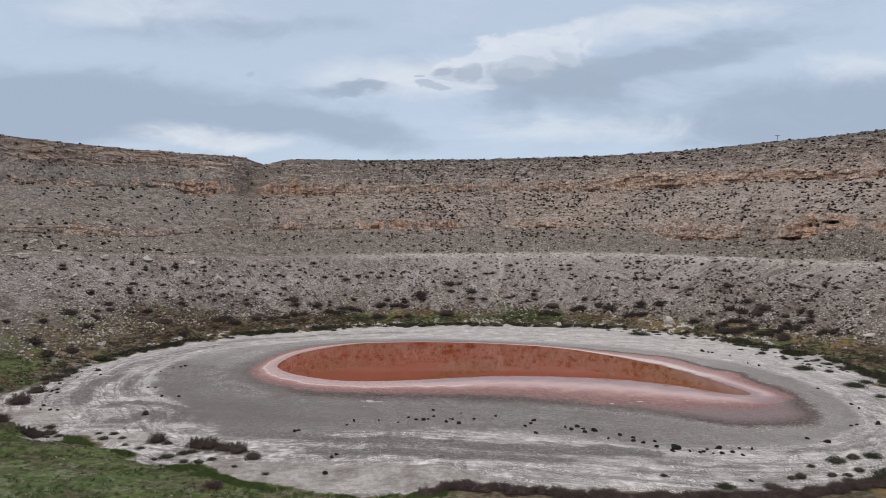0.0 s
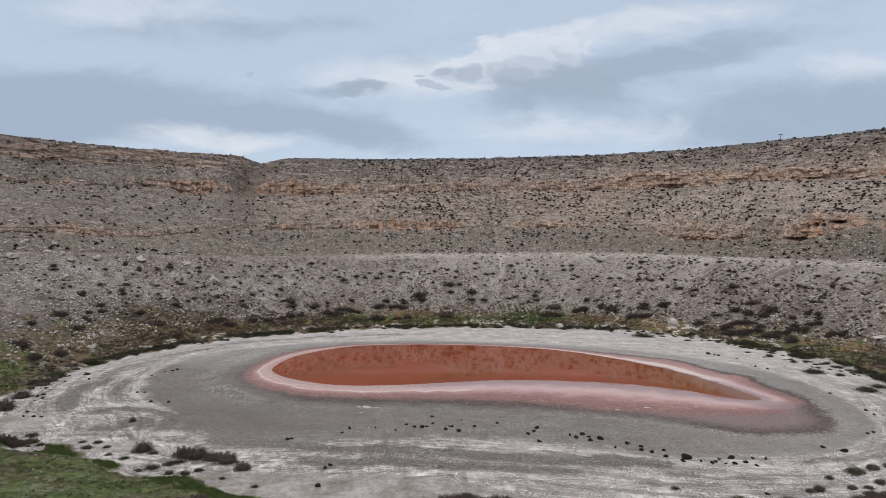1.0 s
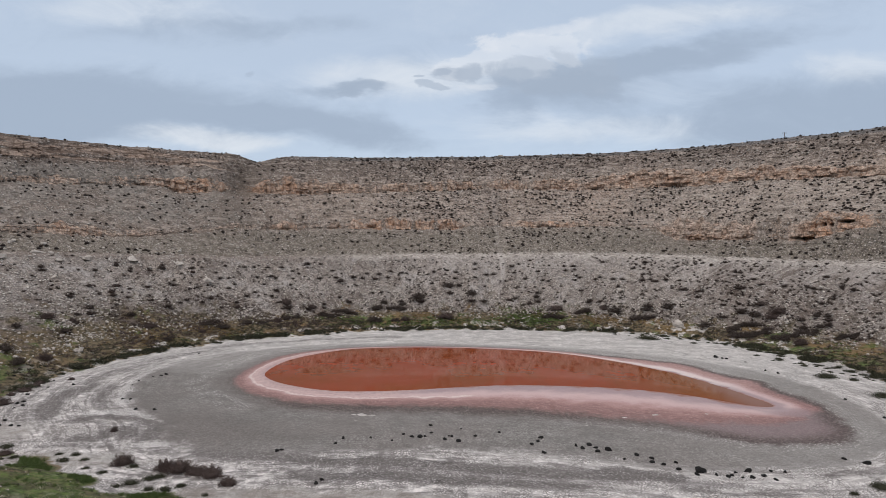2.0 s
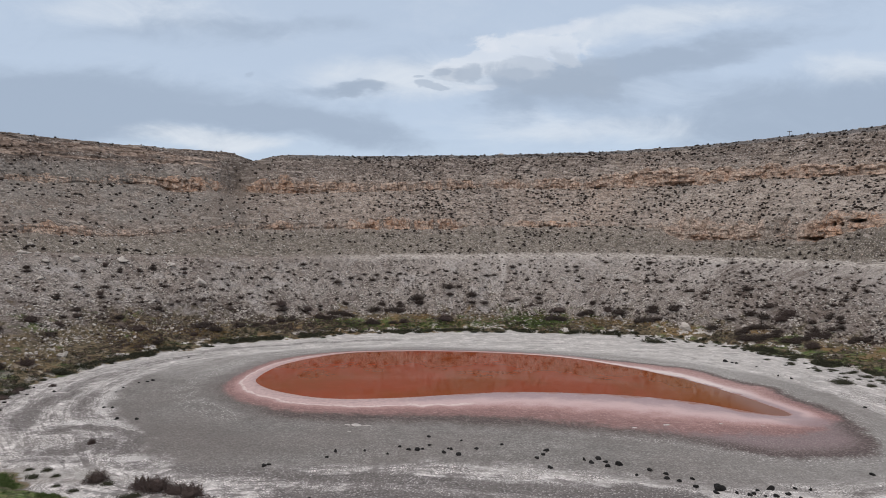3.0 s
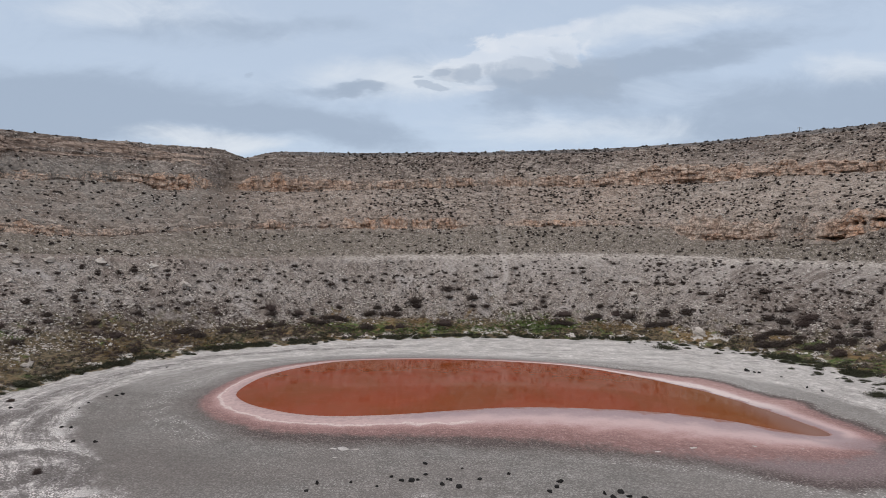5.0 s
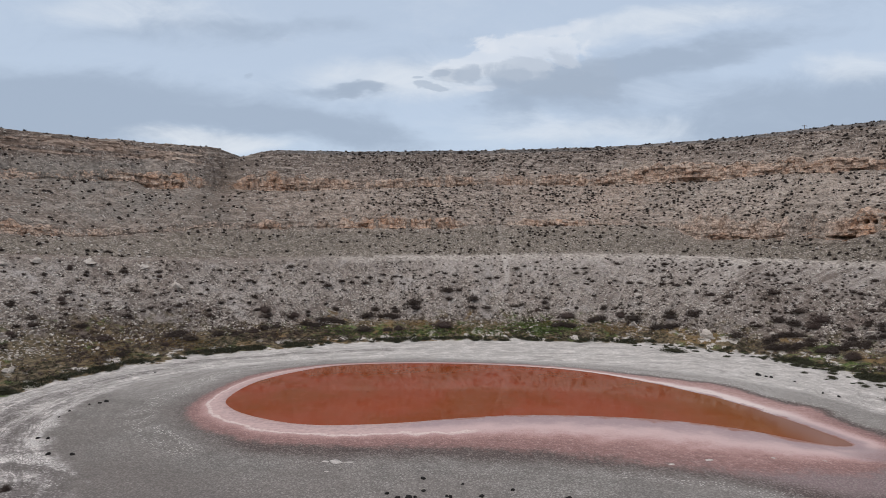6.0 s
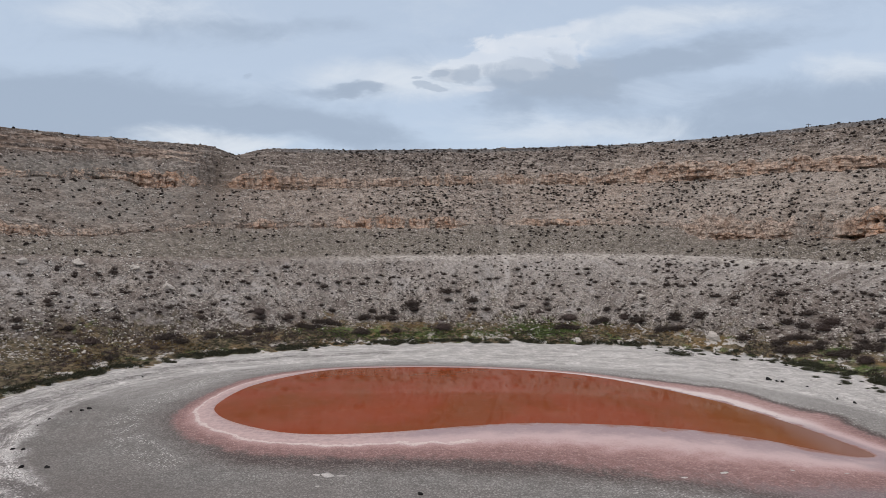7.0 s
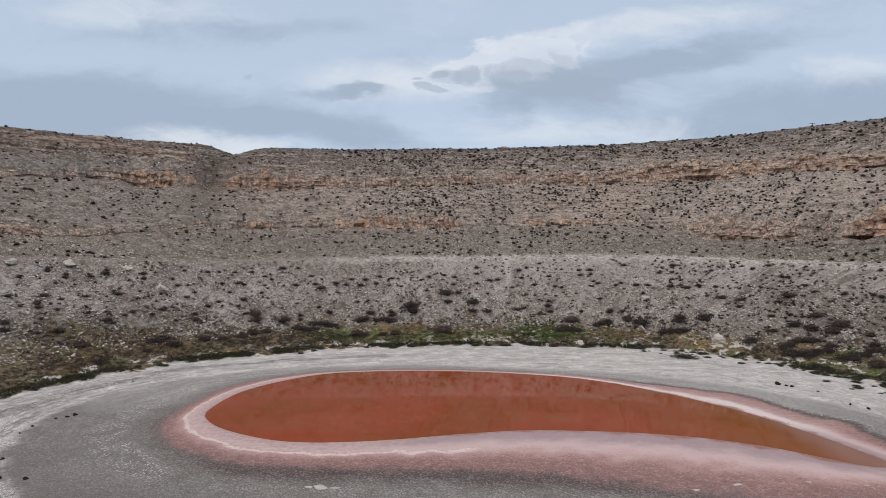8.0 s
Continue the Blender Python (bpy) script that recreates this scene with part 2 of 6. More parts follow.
HIGH_Z = [33, 33, 33, 33.4, 33.9, 34.4, 32.8, 32.7, 33.4, 34.4, 34.2, 33.6, 33.7, 34.4, 35.3, 35.7, 35.7, 36.0, 36.8, 36.8, 36.5, 36.5, 36.6, 36.2, 36.4, 36.6, 36.8, 36.6, 37.2, 37.6, 37.6, 37.0, 37.1, 36.9, 36.8, 36.5, 36]
HIGH_H = [1, 1.2, 1.6, 1.6, 2.0, 1.7, 3.3, 4.0, 3.1, 1.4, 1.2, 3.9, 4.2, 3.1, 1.9, 2.1, 2.9, 2.9, 1.3, 1.4, 3.2, 2.6, 2.6, 2.7, 3.3, 4.2, 4.5, 4.3, 3.6, 3.0, 3.1, 3.4, 2.6, 2.2, 1.7, 1.4, 1]
HIGH_BARE = [0.1, 0.2, 0.45, 0.25, 0.45, 0.35, 0.7, 0.75, 0.6, 0.2, 0.12, 0.75, 0.65, 0.5, 0.5, 0.55, 0.9, 0.9, 0.2, 0.25, 0.8, 0.55, 0.7, 0.8, 1.0, 1.1, 1.2, 1.3, 1.3, 1.3, 1.3, 1.3, 1.3, 1.2, 1.0, 0.6, 0.1]


def along(at, table, deg):
    """Interpolation of a crag's table, with its corners eased."""
    return sum(np.interp(deg + o, at, table) for o in (-0.6, 0, 0.6)) / 3


def by_bearing(table, deg):
    """Smooth interpolation of a table over the bearings."""
    return sum(np.interp(deg + o, BEARING, table) for o in (-5, -2.5, 0, 2.5, 5)) / 5


COLUMNS = np.concatenate([np.linspace(-180, -112, 140, endpoint=False), np.linspace(-112, -74, 130, endpoint=False), np.linspace(-74, 70, 900, endpoint=False), np.linspace(70, 112, 130), np.linspace(112, 180, 80)[1:]])


def crater():
    """Grids of x, y, z over bearing (columns) and rows from the middle to the horizon, and the masks that go with them."""
    deg = COLUMNS
    turn = np.radians(deg)
    shore = np.interp(deg % 360, np.arange(25) * 15, SHORE_R + SHORE_R[:1])
    gul, gul_high, gul_low = (np.exp(-(((deg - at) / wide) ** 2)) for at, wide in ((-31.0, 2.2), (-35.0, 2.4), (-41.0, 4.0)))  # a ravine that bends as it climbs
    round_x, round_y = np.sin(turn) * 20, np.cos(turn) * 20
    wob = rough_noise(round_x, round_y, 0, 3, 11)  # uneven lines along the wall
    fine = rough_noise(round_x * 4.6, round_y * 4.6, 0, 3, 21)
    low_h = along(LOW_DEG, LOW_H, deg) * (1 + 0.35 * np.clip(rough_noise(round_x * 2.3, round_y * 2.3, 3, 3, 5), -1, 1))
    high_h = along(HIGH_DEG, HIGH_H, deg) * (1 + 0.30 * np.clip(rough_noise(round_x * 2.1, round_y * 2.1, 9, 3, 7), -1, 1))
    low_z = along(LOW_DEG, LOW_Z, deg) + 0.25 * fine
    high_z = along(HIGH_DEG, HIGH_Z, deg) + 0.25 * fine
    low_bare = along(LOW_DEG, LOW_BARE, deg) * np.clip(0.95 + 0.8 * rough_noise(round_x * 1.7, round_y * 1.7, 4, 3, 15), 0, 1.3)
    high_bare = along(HIGH_DEG, HIGH_BARE, deg) * np.clip(1.0 + 0.7 * rough_noise(round_x * 1.9, round_y * 1.9, 6, 3, 17), 0, 1.3)
    low_r = by_bearing(LOW_R, deg) + 0.9 * wob + 0.5 * fine + 3.5 * gul_low
    high_r = by_bearing(HIGH_R, deg) + 0.9 * wob + 0.7 * fine + 7 * gul_high
    track, rim = by_bearing(TRACK_R, deg) + 0.7 * wob, by_bearing(RIM_R, deg) + 9 * gul
    lines = [  # radius, height, rows to the next line
        (np.zeros_like(deg), np.zeros_like(deg), 120),
        (shore, 0.12 + 0 * deg, 46),
        (by_bearing(BASE_R, deg) + 1.0 * wob, by_bearing(BASE_Z, deg), 72),
        (track, by_bearing(TRACK_Z, deg), 14),
        (track + 3.6, by_bearing(TRACK_Z, deg) + 0.5, 40),
        (low_r, low_z, 26),
        (low_r + 0.5 + 0.25 * low_h, low_z + low_h, 58),
        (high_r, high_z, 26),
        (high_r + 0.4 + 0.2 * high_h, high_z + high_h, 50),
        (rim, by_bearing(RIM_Z, deg) - 1.0 * gul, 12),
        (rim + 25, by_bearing(RIM_Z, deg) + 0.3, 14),
        (rim + 400, by_bearing(RIM_Z, deg) + 2.0, 8),
        (4600 + 0 * deg, 70 + 0 * deg, 1),
    ]
    rr, zz, band = [], [], []
    for i, (r0, z0, count) in enumerate(lines):
        r1, z1 = lines[min(i + 1, len(lines) - 1)][:2]
        for t in np.arange(count) / count:
            rr.append(r0 + (r1 - r0) * t)
            zz.append(z0 + (z1 - z0) * t)
            band.append(i + t)
    r, z, band = np.array(rr), np.array(zz), np.array(band)
    for _ in range(2):  # soften the breaks of slope
        z[1:-1] = 0.25 * z[:-2] + 0.5 * z[1:-1] + 0.25 * z[2:]
    x, y = CENTRE[0] + r * np.sin(turn), CENTRE[1] + r * np.cos(turn)
    row = band[:, None] + 0 * r
    wall = smooth(row, 1.2, 2.0) * (1 - smooth(row, 9.0, 9.4))
    upper = smooth(row, 4.2, 4.8) * (1 - smooth(row, 8.9, 9.1))
    cliff = ((row >= 5) & (row <= 6.04)) * low_bare + ((row >= 7) & (row <= 8.04)) * high_bare
    face = np.where(row < 6.5, row - 5, row - 7)  # the faces crumble towards their heads
    cliff = cliff * np.clip(1.2 - 0.6 * smooth(face, 0.5, 1.05) + 0.6 * rough_noise(x / 2.2, y / 2.2, z / 1.0, 3, 67), 0, 1.2)
    # gullies that run down the wall, lumps, ledges of thin beds
    run = rough_noise(round_x * 1.1, round_y * 1.1, r / 40, 3, 31)
    push = wall * (0.9 * run + 0.55 * rough_noise(x / 7, y / 7, z / 7, 3, 41) + 0.22 * rough_noise(x / 1.3, y / 1.3, z / 1.3, 2, 51))
    brow = ((row >= 8.45) & (row <= 8.93)) * smooth(-deg, 33, 42) * np.clip(0.6 + 0.9 * rough_noise(x / 8, y / 8, z / 0.9, 3, 65), 0, 1)
    cliff = cliff + 1.0 * brow
    thick = z / 2.7 + 0.6 * rough_noise(x / 30, y / 30, 0, 2, 63)
    push = push + upper * (1 - np.clip(cliff, 0, 1)) * 0.38 * (thick - np.floor(thick) - 0.5) * np.clip(0.1 + rough_noise(x / 9, y / 9, z / 2, 3, 73), 0, 1)
    for lo_row in (5, 7):  # the crags are undercut at their foot
        push = push + cliff * ((row >= lo_row) & (row <= lo_row + 0.2)) * np.clip(0.2 + 0.9 * rough_noise(x / 4, y / 4, 0, 2, 75), 0, 1.1)
    bed = z / 1.15 + 0.7 * rough_noise(x / 25, y / 25, 0, 2, 61)
    saw = bed - np.floor(bed)
    push = push + upper * (1 - np.clip(cliff, 0, 1)) * 0.26 * (saw - 0.5) * np.clip(0.3 + rough_noise(x / 8, y / 8, z / 2, 3, 71), 0, 1.2)
    # broken faces: upright joints part the rock into buttresses, beds part these into blocks
    arc = np.radians(deg) * 108 + 0.9 * rough_noise(x / 4, y / 4, z / 2.5, 2, 83)
    post = np.floor(arc / 1.7)
    layer = np.floor(z / 0.95 + 0.5 * lattice(post.astype(np.int64), 0, 0, 85))
    lift = lattice(post.astype(np.int64), layer.astype(np.int64), 3, 87)
    joint = np.abs(arc / 1.7 - post - 0.5) * 2
    push = push + np.clip(cliff, 0, 1.1) * (0.5 * lift + 0.9 * smooth(joint, 0.72, 1.0) * np.clip(0.3 + rough_noise(x / 3, y / 3, 0, 2, 89), 0, 1) + 0.55 * rough_noise(x / 2.4, y / 2.4, z / 3, 3, 81) + 0.22 * rough_noise(x / 3, y / 3, z / 0.5, 2, 91))
    track_flat = smooth(row, 2.9, 3.0) * (1 - smooth(row, 3.95, 4.1))
    push = push * (1 - 0.8 * track_flat)
    # two cave mouths and an overhang in the lower crag
    for cx, cy, cz, half_w, half_h, deep in ((89.4, 133.8, 25.2, 1.7, 0.42, 4.0), (86.7, 137.1, 24.5, 0.42, 0.45, 3.0), (87.7, 135.9, 24.4, 0.42, 0.42, 3.0), (84.0, 140.1, 21.3, 2.6, 0.4, 2.0)):
        ca = math.degrees(math.atan2(cx - CENTRE[0], cy - CENTRE[1]))
        across = (deg - ca) * math.pi / 180 * 103 / half_w
        hole = across**2 + ((z - cz) / half_h) ** 2
        push = push + deep * (1 - smooth(hole, 0.55, 1.3))
    r2 = r + push
    x, y = CENTRE[0] + r2 * np.sin(turn), CENTRE[1] + r2 * np.cos(turn)
    z = z + wall * 0.12 * rough_noise(x / 0.9, y / 0.9, 0, 2, 101) + (row > 9) * 0.25 * rough_noise(x / 5, y / 5, 0, 3, 111)
    belt = smooth(row, 0.85, 1.05) * (1 - smooth(row, 1.7, 2.1))
    z = z + belt * 0.10 * rough_noise(x / 1.2, y / 1.2, 0, 3, 121)
    warm = ((row >= 5) & (row <= 6.04)) * (smooth(deg, 55, 58.5) * 0.9 + 0.75 * smooth(deg, -21, -17) * (1 - smooth(deg, 1, 4)) + 0.7 * smooth(deg, 12, 15) * (1 - smooth(deg, 21, 24)) + 0.5 * (1 - smooth(deg, -62, -50)) + 0.55 * smooth(deg, -36, -33) * (1 - smooth(deg, -29, -26)))
    warm = warm + ((row >= 7) & (row <= 8.04)) * (0.35 + 0.4 * smooth(deg, -46, -44) * (1 - smooth(deg, -27, -24)) + 0.15 * smooth(deg, 24, 30)) + ((row >= 5) & (row < 5.3)) * 0.5 * smooth(deg, 38, 42)
    return dict(warm=warm, r=r2, x=x, y=y, z=z, row=row, cliff=cliff, track=track_flat, deg=deg + 0 * r)


G = crater()
near = G["row"] < 2.2
flat_x, flat_y = G["x"][near], G["y"][near]
for key, line in (("pool", POOL), ("pink", PINK), ("dark", DARK), ("grey", GREY), ("shore", SHORE)):
    G[key] = np.full(G["x"].shape, 60.0)
    G[key][near] = outside(flat_x, flat_y, line)
MEADOW = np.array([(-52, 60.5), (-47, 58.6), (-43, 57.9), (-38.9, 56.6), (-40.2, 54.6), (-39.6, 52.4), (-38.0, 51.8), (-36.4, 51.7), (-37.2, 53.1), (-36.7, 54.3), (-37.4, 55.6), (-36.7, 56.1), (-35.2, 55.8), (-32.7, 53.9), (-32.3, 52.6),
                   (-30.6, 52.3), (-28.6, 52.0), (-27.3, 50.4), (-27.4, 49.1), (-25.2, 48.6), (-22.8, 48.8), (-22.6, 49.8), (-20.7, 49.8), (-18.8, 48.2), (-16.6, 46.4), (-12, 45.2), (-6.4, 43.4), (0, 41.6), (0, -6000), (-6000, -6000), (-6000, 60)])
left_front = smooth(G["x"], -50, -44) * (1 - smooth(G["x"], -12, -4)) * (1 - smooth(G["y"], 60, 64))
G["shore"] = G["shore"] * (1 - left_front) - left_front * outside(G["x"], G["y"], MEADOW)  # tongues of meadow on the salt
calm_edge = 1 - 0.72 * left_front
G["shore"] += calm_edge * 0.7 * rough_noise(G["x"] / 7, G["y"] / 7, 0, 3, 151) * (1 + 0.6 * smooth(-G["deg"], 95, 120)) + calm_edge * (0.25 + 0.45 * smooth(np.abs(G["deg"]), 95, 125)) * rough_noise(G["x"] / 1.7, G["y"] / 1.7, 0, 2, 153)
G["shore"] += (1.7 * smooth(G["deg"], 42, 58) * (1 - smooth(G["deg"], 112, 122)) + 1.0 * smooth(-G["deg"], 45, 60) * (1 - smooth(-G["deg"], 100, 112))) * rough_noise(G["x"] / 4.5, G["y"] / 3.0, 0, 3, 157)
STREAKS = [  # grey drifts (1) and white ridges (-1) of the salt flat: strength, half width, line
    (1, 0.9, [(-22.5, 58.1), (-18.1, 56.9), (-12.8, 56.3), (-7.1, 55.8), (-1.4, 54.9), (4.0, 54.5), (9.3, 53.6), (14.5, 53.5), (19.0, 53.0)]),
    (0.5, 0.45, [(19.0, 50.6), (23.5, 50.2), (28.0, 50.6)]),
    (0.45, 0.4, [(16.0, 48.6), (21.0, 48.4), (26.0, 48.8)]),
    (0.5, 0.45, [(33.0, 53.6), (38.0, 54.8), (43.0, 57.0)]),
    (0.8, 0.7, [(-12.0, 52.9), (-4.5, 52.3), (3.3, 51.5), (10.9, 51.0)]),
    (0.9, 1.0, [(-38.8, 65.8), (-37.7, 67.7), (-33.3, 66.6), (-29.7, 64.5), (-28.9, 61.8)]),
    (0.5, 1.6, [(-44.5, 67.4), (-46.3, 73.5), (-48.3, 84.1), (-46.9, 95.9), (-40.1, 108.7), (-26.6, 116.3), (-10, 121.5)]),
    (0.9, 0.8, [(-36.5, 60.6), (-34.0, 60.8), (-33.4, 63.1), (-31.5, 62.0)]),
    (0.6, 0.6, [(-38.5, 58.4), (-36.1, 58.8), (-32.0, 59.0)]),
    (0.6, 1.2, [(-39.0, 70.5), (-41.5, 74.5), (-43.5, 80.0)]),
    (0.55, 1.0, [(-42.5, 66.0), (-44.0, 69.0), (-46.0, 71.5)]),
    (-1.2, 1.1, [(-38.3, 72.7), (-42.0, 82.6), (-41.5, 90.4), (-37.2, 101.0), (-29.1, 108.5)]),
    (-1.4, 0.8, [(-39.4, 68.6), (-36.6, 69.2), (-33.0, 68.4), (-28.6, 65.6), (-26.6, 62.8), (-26.6, 60.3), (-29.7, 59.6)]),
]
G["drift"] = np.zeros(G["x"].shape)
wave_x = flat_x + 0.7 * rough_noise(flat_x / 5, flat_y / 5, 0, 3, 141)
wave_y = flat_y + 0.7 * rough_noise(flat_x / 5, flat_y / 5, 9, 3, 143)
for cx, cy, rx, ry, amount in ((-33, 63, 7, 3.5, 0.3), (-46, 76, 4, 9, 0.2), (-20, 58, 8, 2.5, 0.3), (4, 53.6, 22, 2.6, 0.42), (30, 52, 12, 2.5, 0.12)):
    G["drift"][near] += amount * np.exp(-(((wave_x - cx) / rx) ** 2 + ((wave_y - cy) / ry) ** 2))
for amount, half, line in STREAKS:
    best = np.full(flat_x.shape, 1e9)
    for (ax, ay), (bx, by) in zip(line, line[1:]):
        ex, ey = bx - ax, by - ay
        t = np.clip(((wave_x - ax) * ex + (wave_y - ay) * ey) / (ex * ex + ey * ey), 0, 1)
        best = np.minimum(best, (wave_x - ax - t * ex) ** 2 + (wave_y - ay - t * ey) ** 2)
    G["drift"][near] += amount * np.exp(-best / half**2)
G["cream"] = np.zeros(G["x"].shape)
for cx, cy, rx, ry, amount in ((-13, 47.0, 11, 3.2, 1.2), (-32, 55.5, 9, 2.5, 0.7), (-1, 46.5, 6, 2.0, 0.8), (-46, 62, 8, 4, 0.8), (-3.5, 49.0, 3, 1.2, 0.6)):
    G["cream"] += amount * np.exp(-(((G["x"] - cx) / rx) ** 2 + ((G["y"] - cy) / ry) ** 2))
G["lush"] = np.zeros(G["x"].shape)
for cx, cy, rx, ry, amount in ((21, 137.5, 7, 3.5, 1.4), (66, 100, 9, 8, 0.45), (60, 112, 8, 5, 0.5), (-8, 134, 14, 2.0, 0.7), (-62, 80, 6, 9, 0.7), (-30, 44, 22, 12, 1.0), (-58, 62, 12, 8, 0.45)):
    G["lush"] += amount * np.exp(-(((G["x"] - cx) / rx) ** 2 + ((G["y"] - cy) / ry) ** 2))
G["damp"] = np.zeros(G["x"].shape)
for cx, cy, rx, ry, amount in ((-26, 65, 8, 5, 0.9), (-36, 73, 5, 6, 0.45), (-14, 62, 7, 2.5, 0.5), (30, 60, 10, 3, 0.3)):
    G["damp"] += amount * np.exp(-(((G["x"] - cx) / rx) ** 2 + ((G["y"] - cy) / ry) ** 2))
floor_z = np.clip(0.008 * G["pool"], -0.25, 0.12) + 0.012 * rough_noise(G["x"] / 0.8, G["y"] / 0.8, 0, 2, 131) * smooth(G["pool"], 0.3, 6)
on_floor = 1 - smooth(G["row"], 0.93, 1.05)
G["z"] = G["z"] * (1 - on_floor) + floor_z * on_floor


def ground_at(x, y):
    """Height of the ground at a place."""
    d = math.degrees(math.atan2(x - CENTRE[0], y - CENTRE[1]))
    c = int(np.argmin(np.abs(COLUMNS - d)))
    return float(np.interp(math.hypot(x - CENTRE[0], y - CENTRE[1]), np.maximum.accumulate(G["r"][:, c]), G["z"][:, c]))


def mesh_from(name, verts, faces, attributes=None, shade=False):
    """A mesh from arrays of places and of triangles or quads."""
    me = bpy.data.meshes.new(name)
    verts, faces = np.asarray(verts, np.float32), np.asarray(faces, np.int32)
    k = faces.shape[1]
    me.vertices.add(len(verts))
    me.vertices.foreach_set("co", verts.ravel())
    me.loops.add(faces.size)
    me.loops.foreach_set("vertex_index", faces.ravel())
    me.polygons.add(len(faces))
    me.polygons.foreach_set("loop_start", np.arange(len(faces), dtype=np.int32) * k)
    if shade:
        me.polygons.foreach_set("use_smooth", np.ones(len(faces), bool))
    me.update(calc_edges=True)
    for key, values in (attributes or {}).items():
        at = me.attributes.new(key, "FLOAT", "POINT")
        at.data.foreach_set("value", np.asarray(values, np.float32).ravel())
    return me


# ---------------------------------------------------------------- materials
def ground_material(name, lake_bed):
    """Salt, mud and crust of the lake bed with the herbs at its edge, or herbs and scree of the slopes."""
    m, n = material(name)
    pos = n.make("ShaderNodeNewGeometry").outputs["Position"]
    at = {k: n.attribute(k) for k in ("pool", "pink", "dark", "grey", "shore", "row", "cliff", "track", "drift", "lush", "cream", "damp", "bearing", "warm")}
    n1 = n.noise(pos, 0.35, 5, 0.6)
    n2 = n.noise(pos, 1.6, 5, 0.6)
    n3 = n.noise(pos, 6.0, 4, 0.6)
    big = n.noise(pos, 0.06, 4, 0.55)
    wob = n.math("SUBTRACT", n1, 0.5)
    wob2 = n.math("SUBTRACT", n2, 0.5)
    round_x, round_y = n.math("SINE", n.mul(at["bearing"], math.pi / 180)), n.math("COSINE", n.mul(at["bearing"], math.pi / 180))
    streak = n.noise(n.vector(n.mul(at["grey"], 0.42), n.mul(round_x, 3.2), n.mul(round_y, 3.2)), 1.6, 6, 0.62, 0.6)
    streak2 = n.noise(n.vector(n.add(n.mul(at["grey"], 1.3), 31.0), n.mul(round_x, 6.9), n.mul(round_y, 6.9)), 1.5, 5, 0.6, 0.3)
    warp = n.make("ShaderNodeTexNoise", Vector=pos, Scale=2.2, Detail=3.0)
    shift = n.tree.nodes.new("ShaderNodeVectorMath")
    shift.operation = "MULTIPLY_ADD"
    n.put(shift, 0, warp.outputs["Color"])
    shift.inputs[1].default_value = (0.35, 0.35, 0.35)
    n.put(shift, 2, pos)
    bent = shift.outputs[0]
    plates = n.cells(bent, 4.3)
    crack = n.step(plates.outputs["Distance"], 0.03, 0.22)
    fleck = n.cells(bent, 4.4, "F1")
    grit = n.noise(pos, 1.5, 6, 0.75)
    lump = n.noise(n.vector(n.mul(at["bearing"], 1.0), at["row"], n.mul(n.make("ShaderNodeSeparateXYZ", Vector=pos).outputs[2], 1.0)), 0.9, 5, 0.7)
    nub = n.cells(bent, 5.2, "F1")
    nub_tone = n.make("ShaderNodeSeparateXYZ", Vector=nub.outputs["Color"]).outputs[0]
    split = n.make("ShaderNodeSeparateXYZ", Vector=pos)
    px0, py0 = split.outputs[0], split.outputs[1]
    # salt flat: white crust with grey drifts
    salt = n.mix(n.step(n2, 0.38, 0.62), (0.60, 0.575, 0.55), (0.84, 0.815, 0.785))
    side = n.step(at["bearing"], -45.0, -75.0)
    behind = n.step(n.math("ABSOLUTE", at["bearing"]), 105.0, 70.0)
    calm = n.math("SUBTRACT", 1.0, n.mul(n.mul(behind, n.step(at["bearing"], -75.0, -40.0)), 0.65))
    salt = n.mix(n.mul(n.step(n.add(streak, n.mul(side, 0.02)), 0.49, 0.61), n.mul(calm, 0.62)), salt, (0.25, 0.235, 0.228))
    salt = n.mix(n.mul(n.step(n.add(streak2, n.mul(side, 0.01)), 0.51, 0.59), n.mul(n.add(0.45, n.mul(side, 0.35)), calm)), salt, (0.20, 0.187, 0.18))
    tuft = n.noise(pos, 1.3, 6, 0.74)
    salt = n.mix(n.mul(side, n.mul(n.step(tuft, 0.51, 0.59), 0.75)), salt, (0.88, 0.84, 0.81))
    salt = n.mix(n.mul(side, n.mul(n.step(tuft, 0.46, 0.38), 0.55)), salt, (0.16, 0.15, 0.145))
    lines = n.noise(n.vector(n.add(n.mul(at["shore"], 1.1), n.mul(wob, 1.0)), n.mul(round_x, 2.0), n.mul(round_y, 2.0)), 1.5, 5, 0.7)
    salt = n.mix(n.mul(n.mul(n.step(grit, 0.52, 0.66), 0.5), behind), salt, (0.40, 0.39, 0.37))
    salt = n.mix(n.mul(behind, n.add(0.27, n.mul(n.step(n1, 0.4, 0.62), 0.4))), salt, (0.46, 0.455, 0.43))
    salt = n.mix(n.mul(n.mul(n.step(lines, 0.48, 0.60), n.add(0.15, n.mul(n.step(n1, 0.38, 0.58), 0.4))), behind), salt, (0.26, 0.25, 0.24))
    salt = n.mix(n.mul(n.mul(n.step(lines, 0.44, 0.34), 0.35), behind), salt, (0.78, 0.765, 0.735))
    rag = n.math("SUBTRACT", n.noise(n.vector(n.mul(px0, 0.55), py0, 0.0), 1.1, 6, 0.72), 0.5)
    drifted = n.add(at["drift"], n.add(n.mul(rag, 1.35), n.mul(wob2, 0.6)))
    salt = n.mix(n.mul(n.step(drifted, 0.22, 0.85), 0.75), salt, n.mix(n.step(grit, 0.36, 0.64), (0.115, 0.102, 0.098), (0.27, 0.25, 0.243)))
    grain_here = n.step(drifted, 0.15, 0.6)
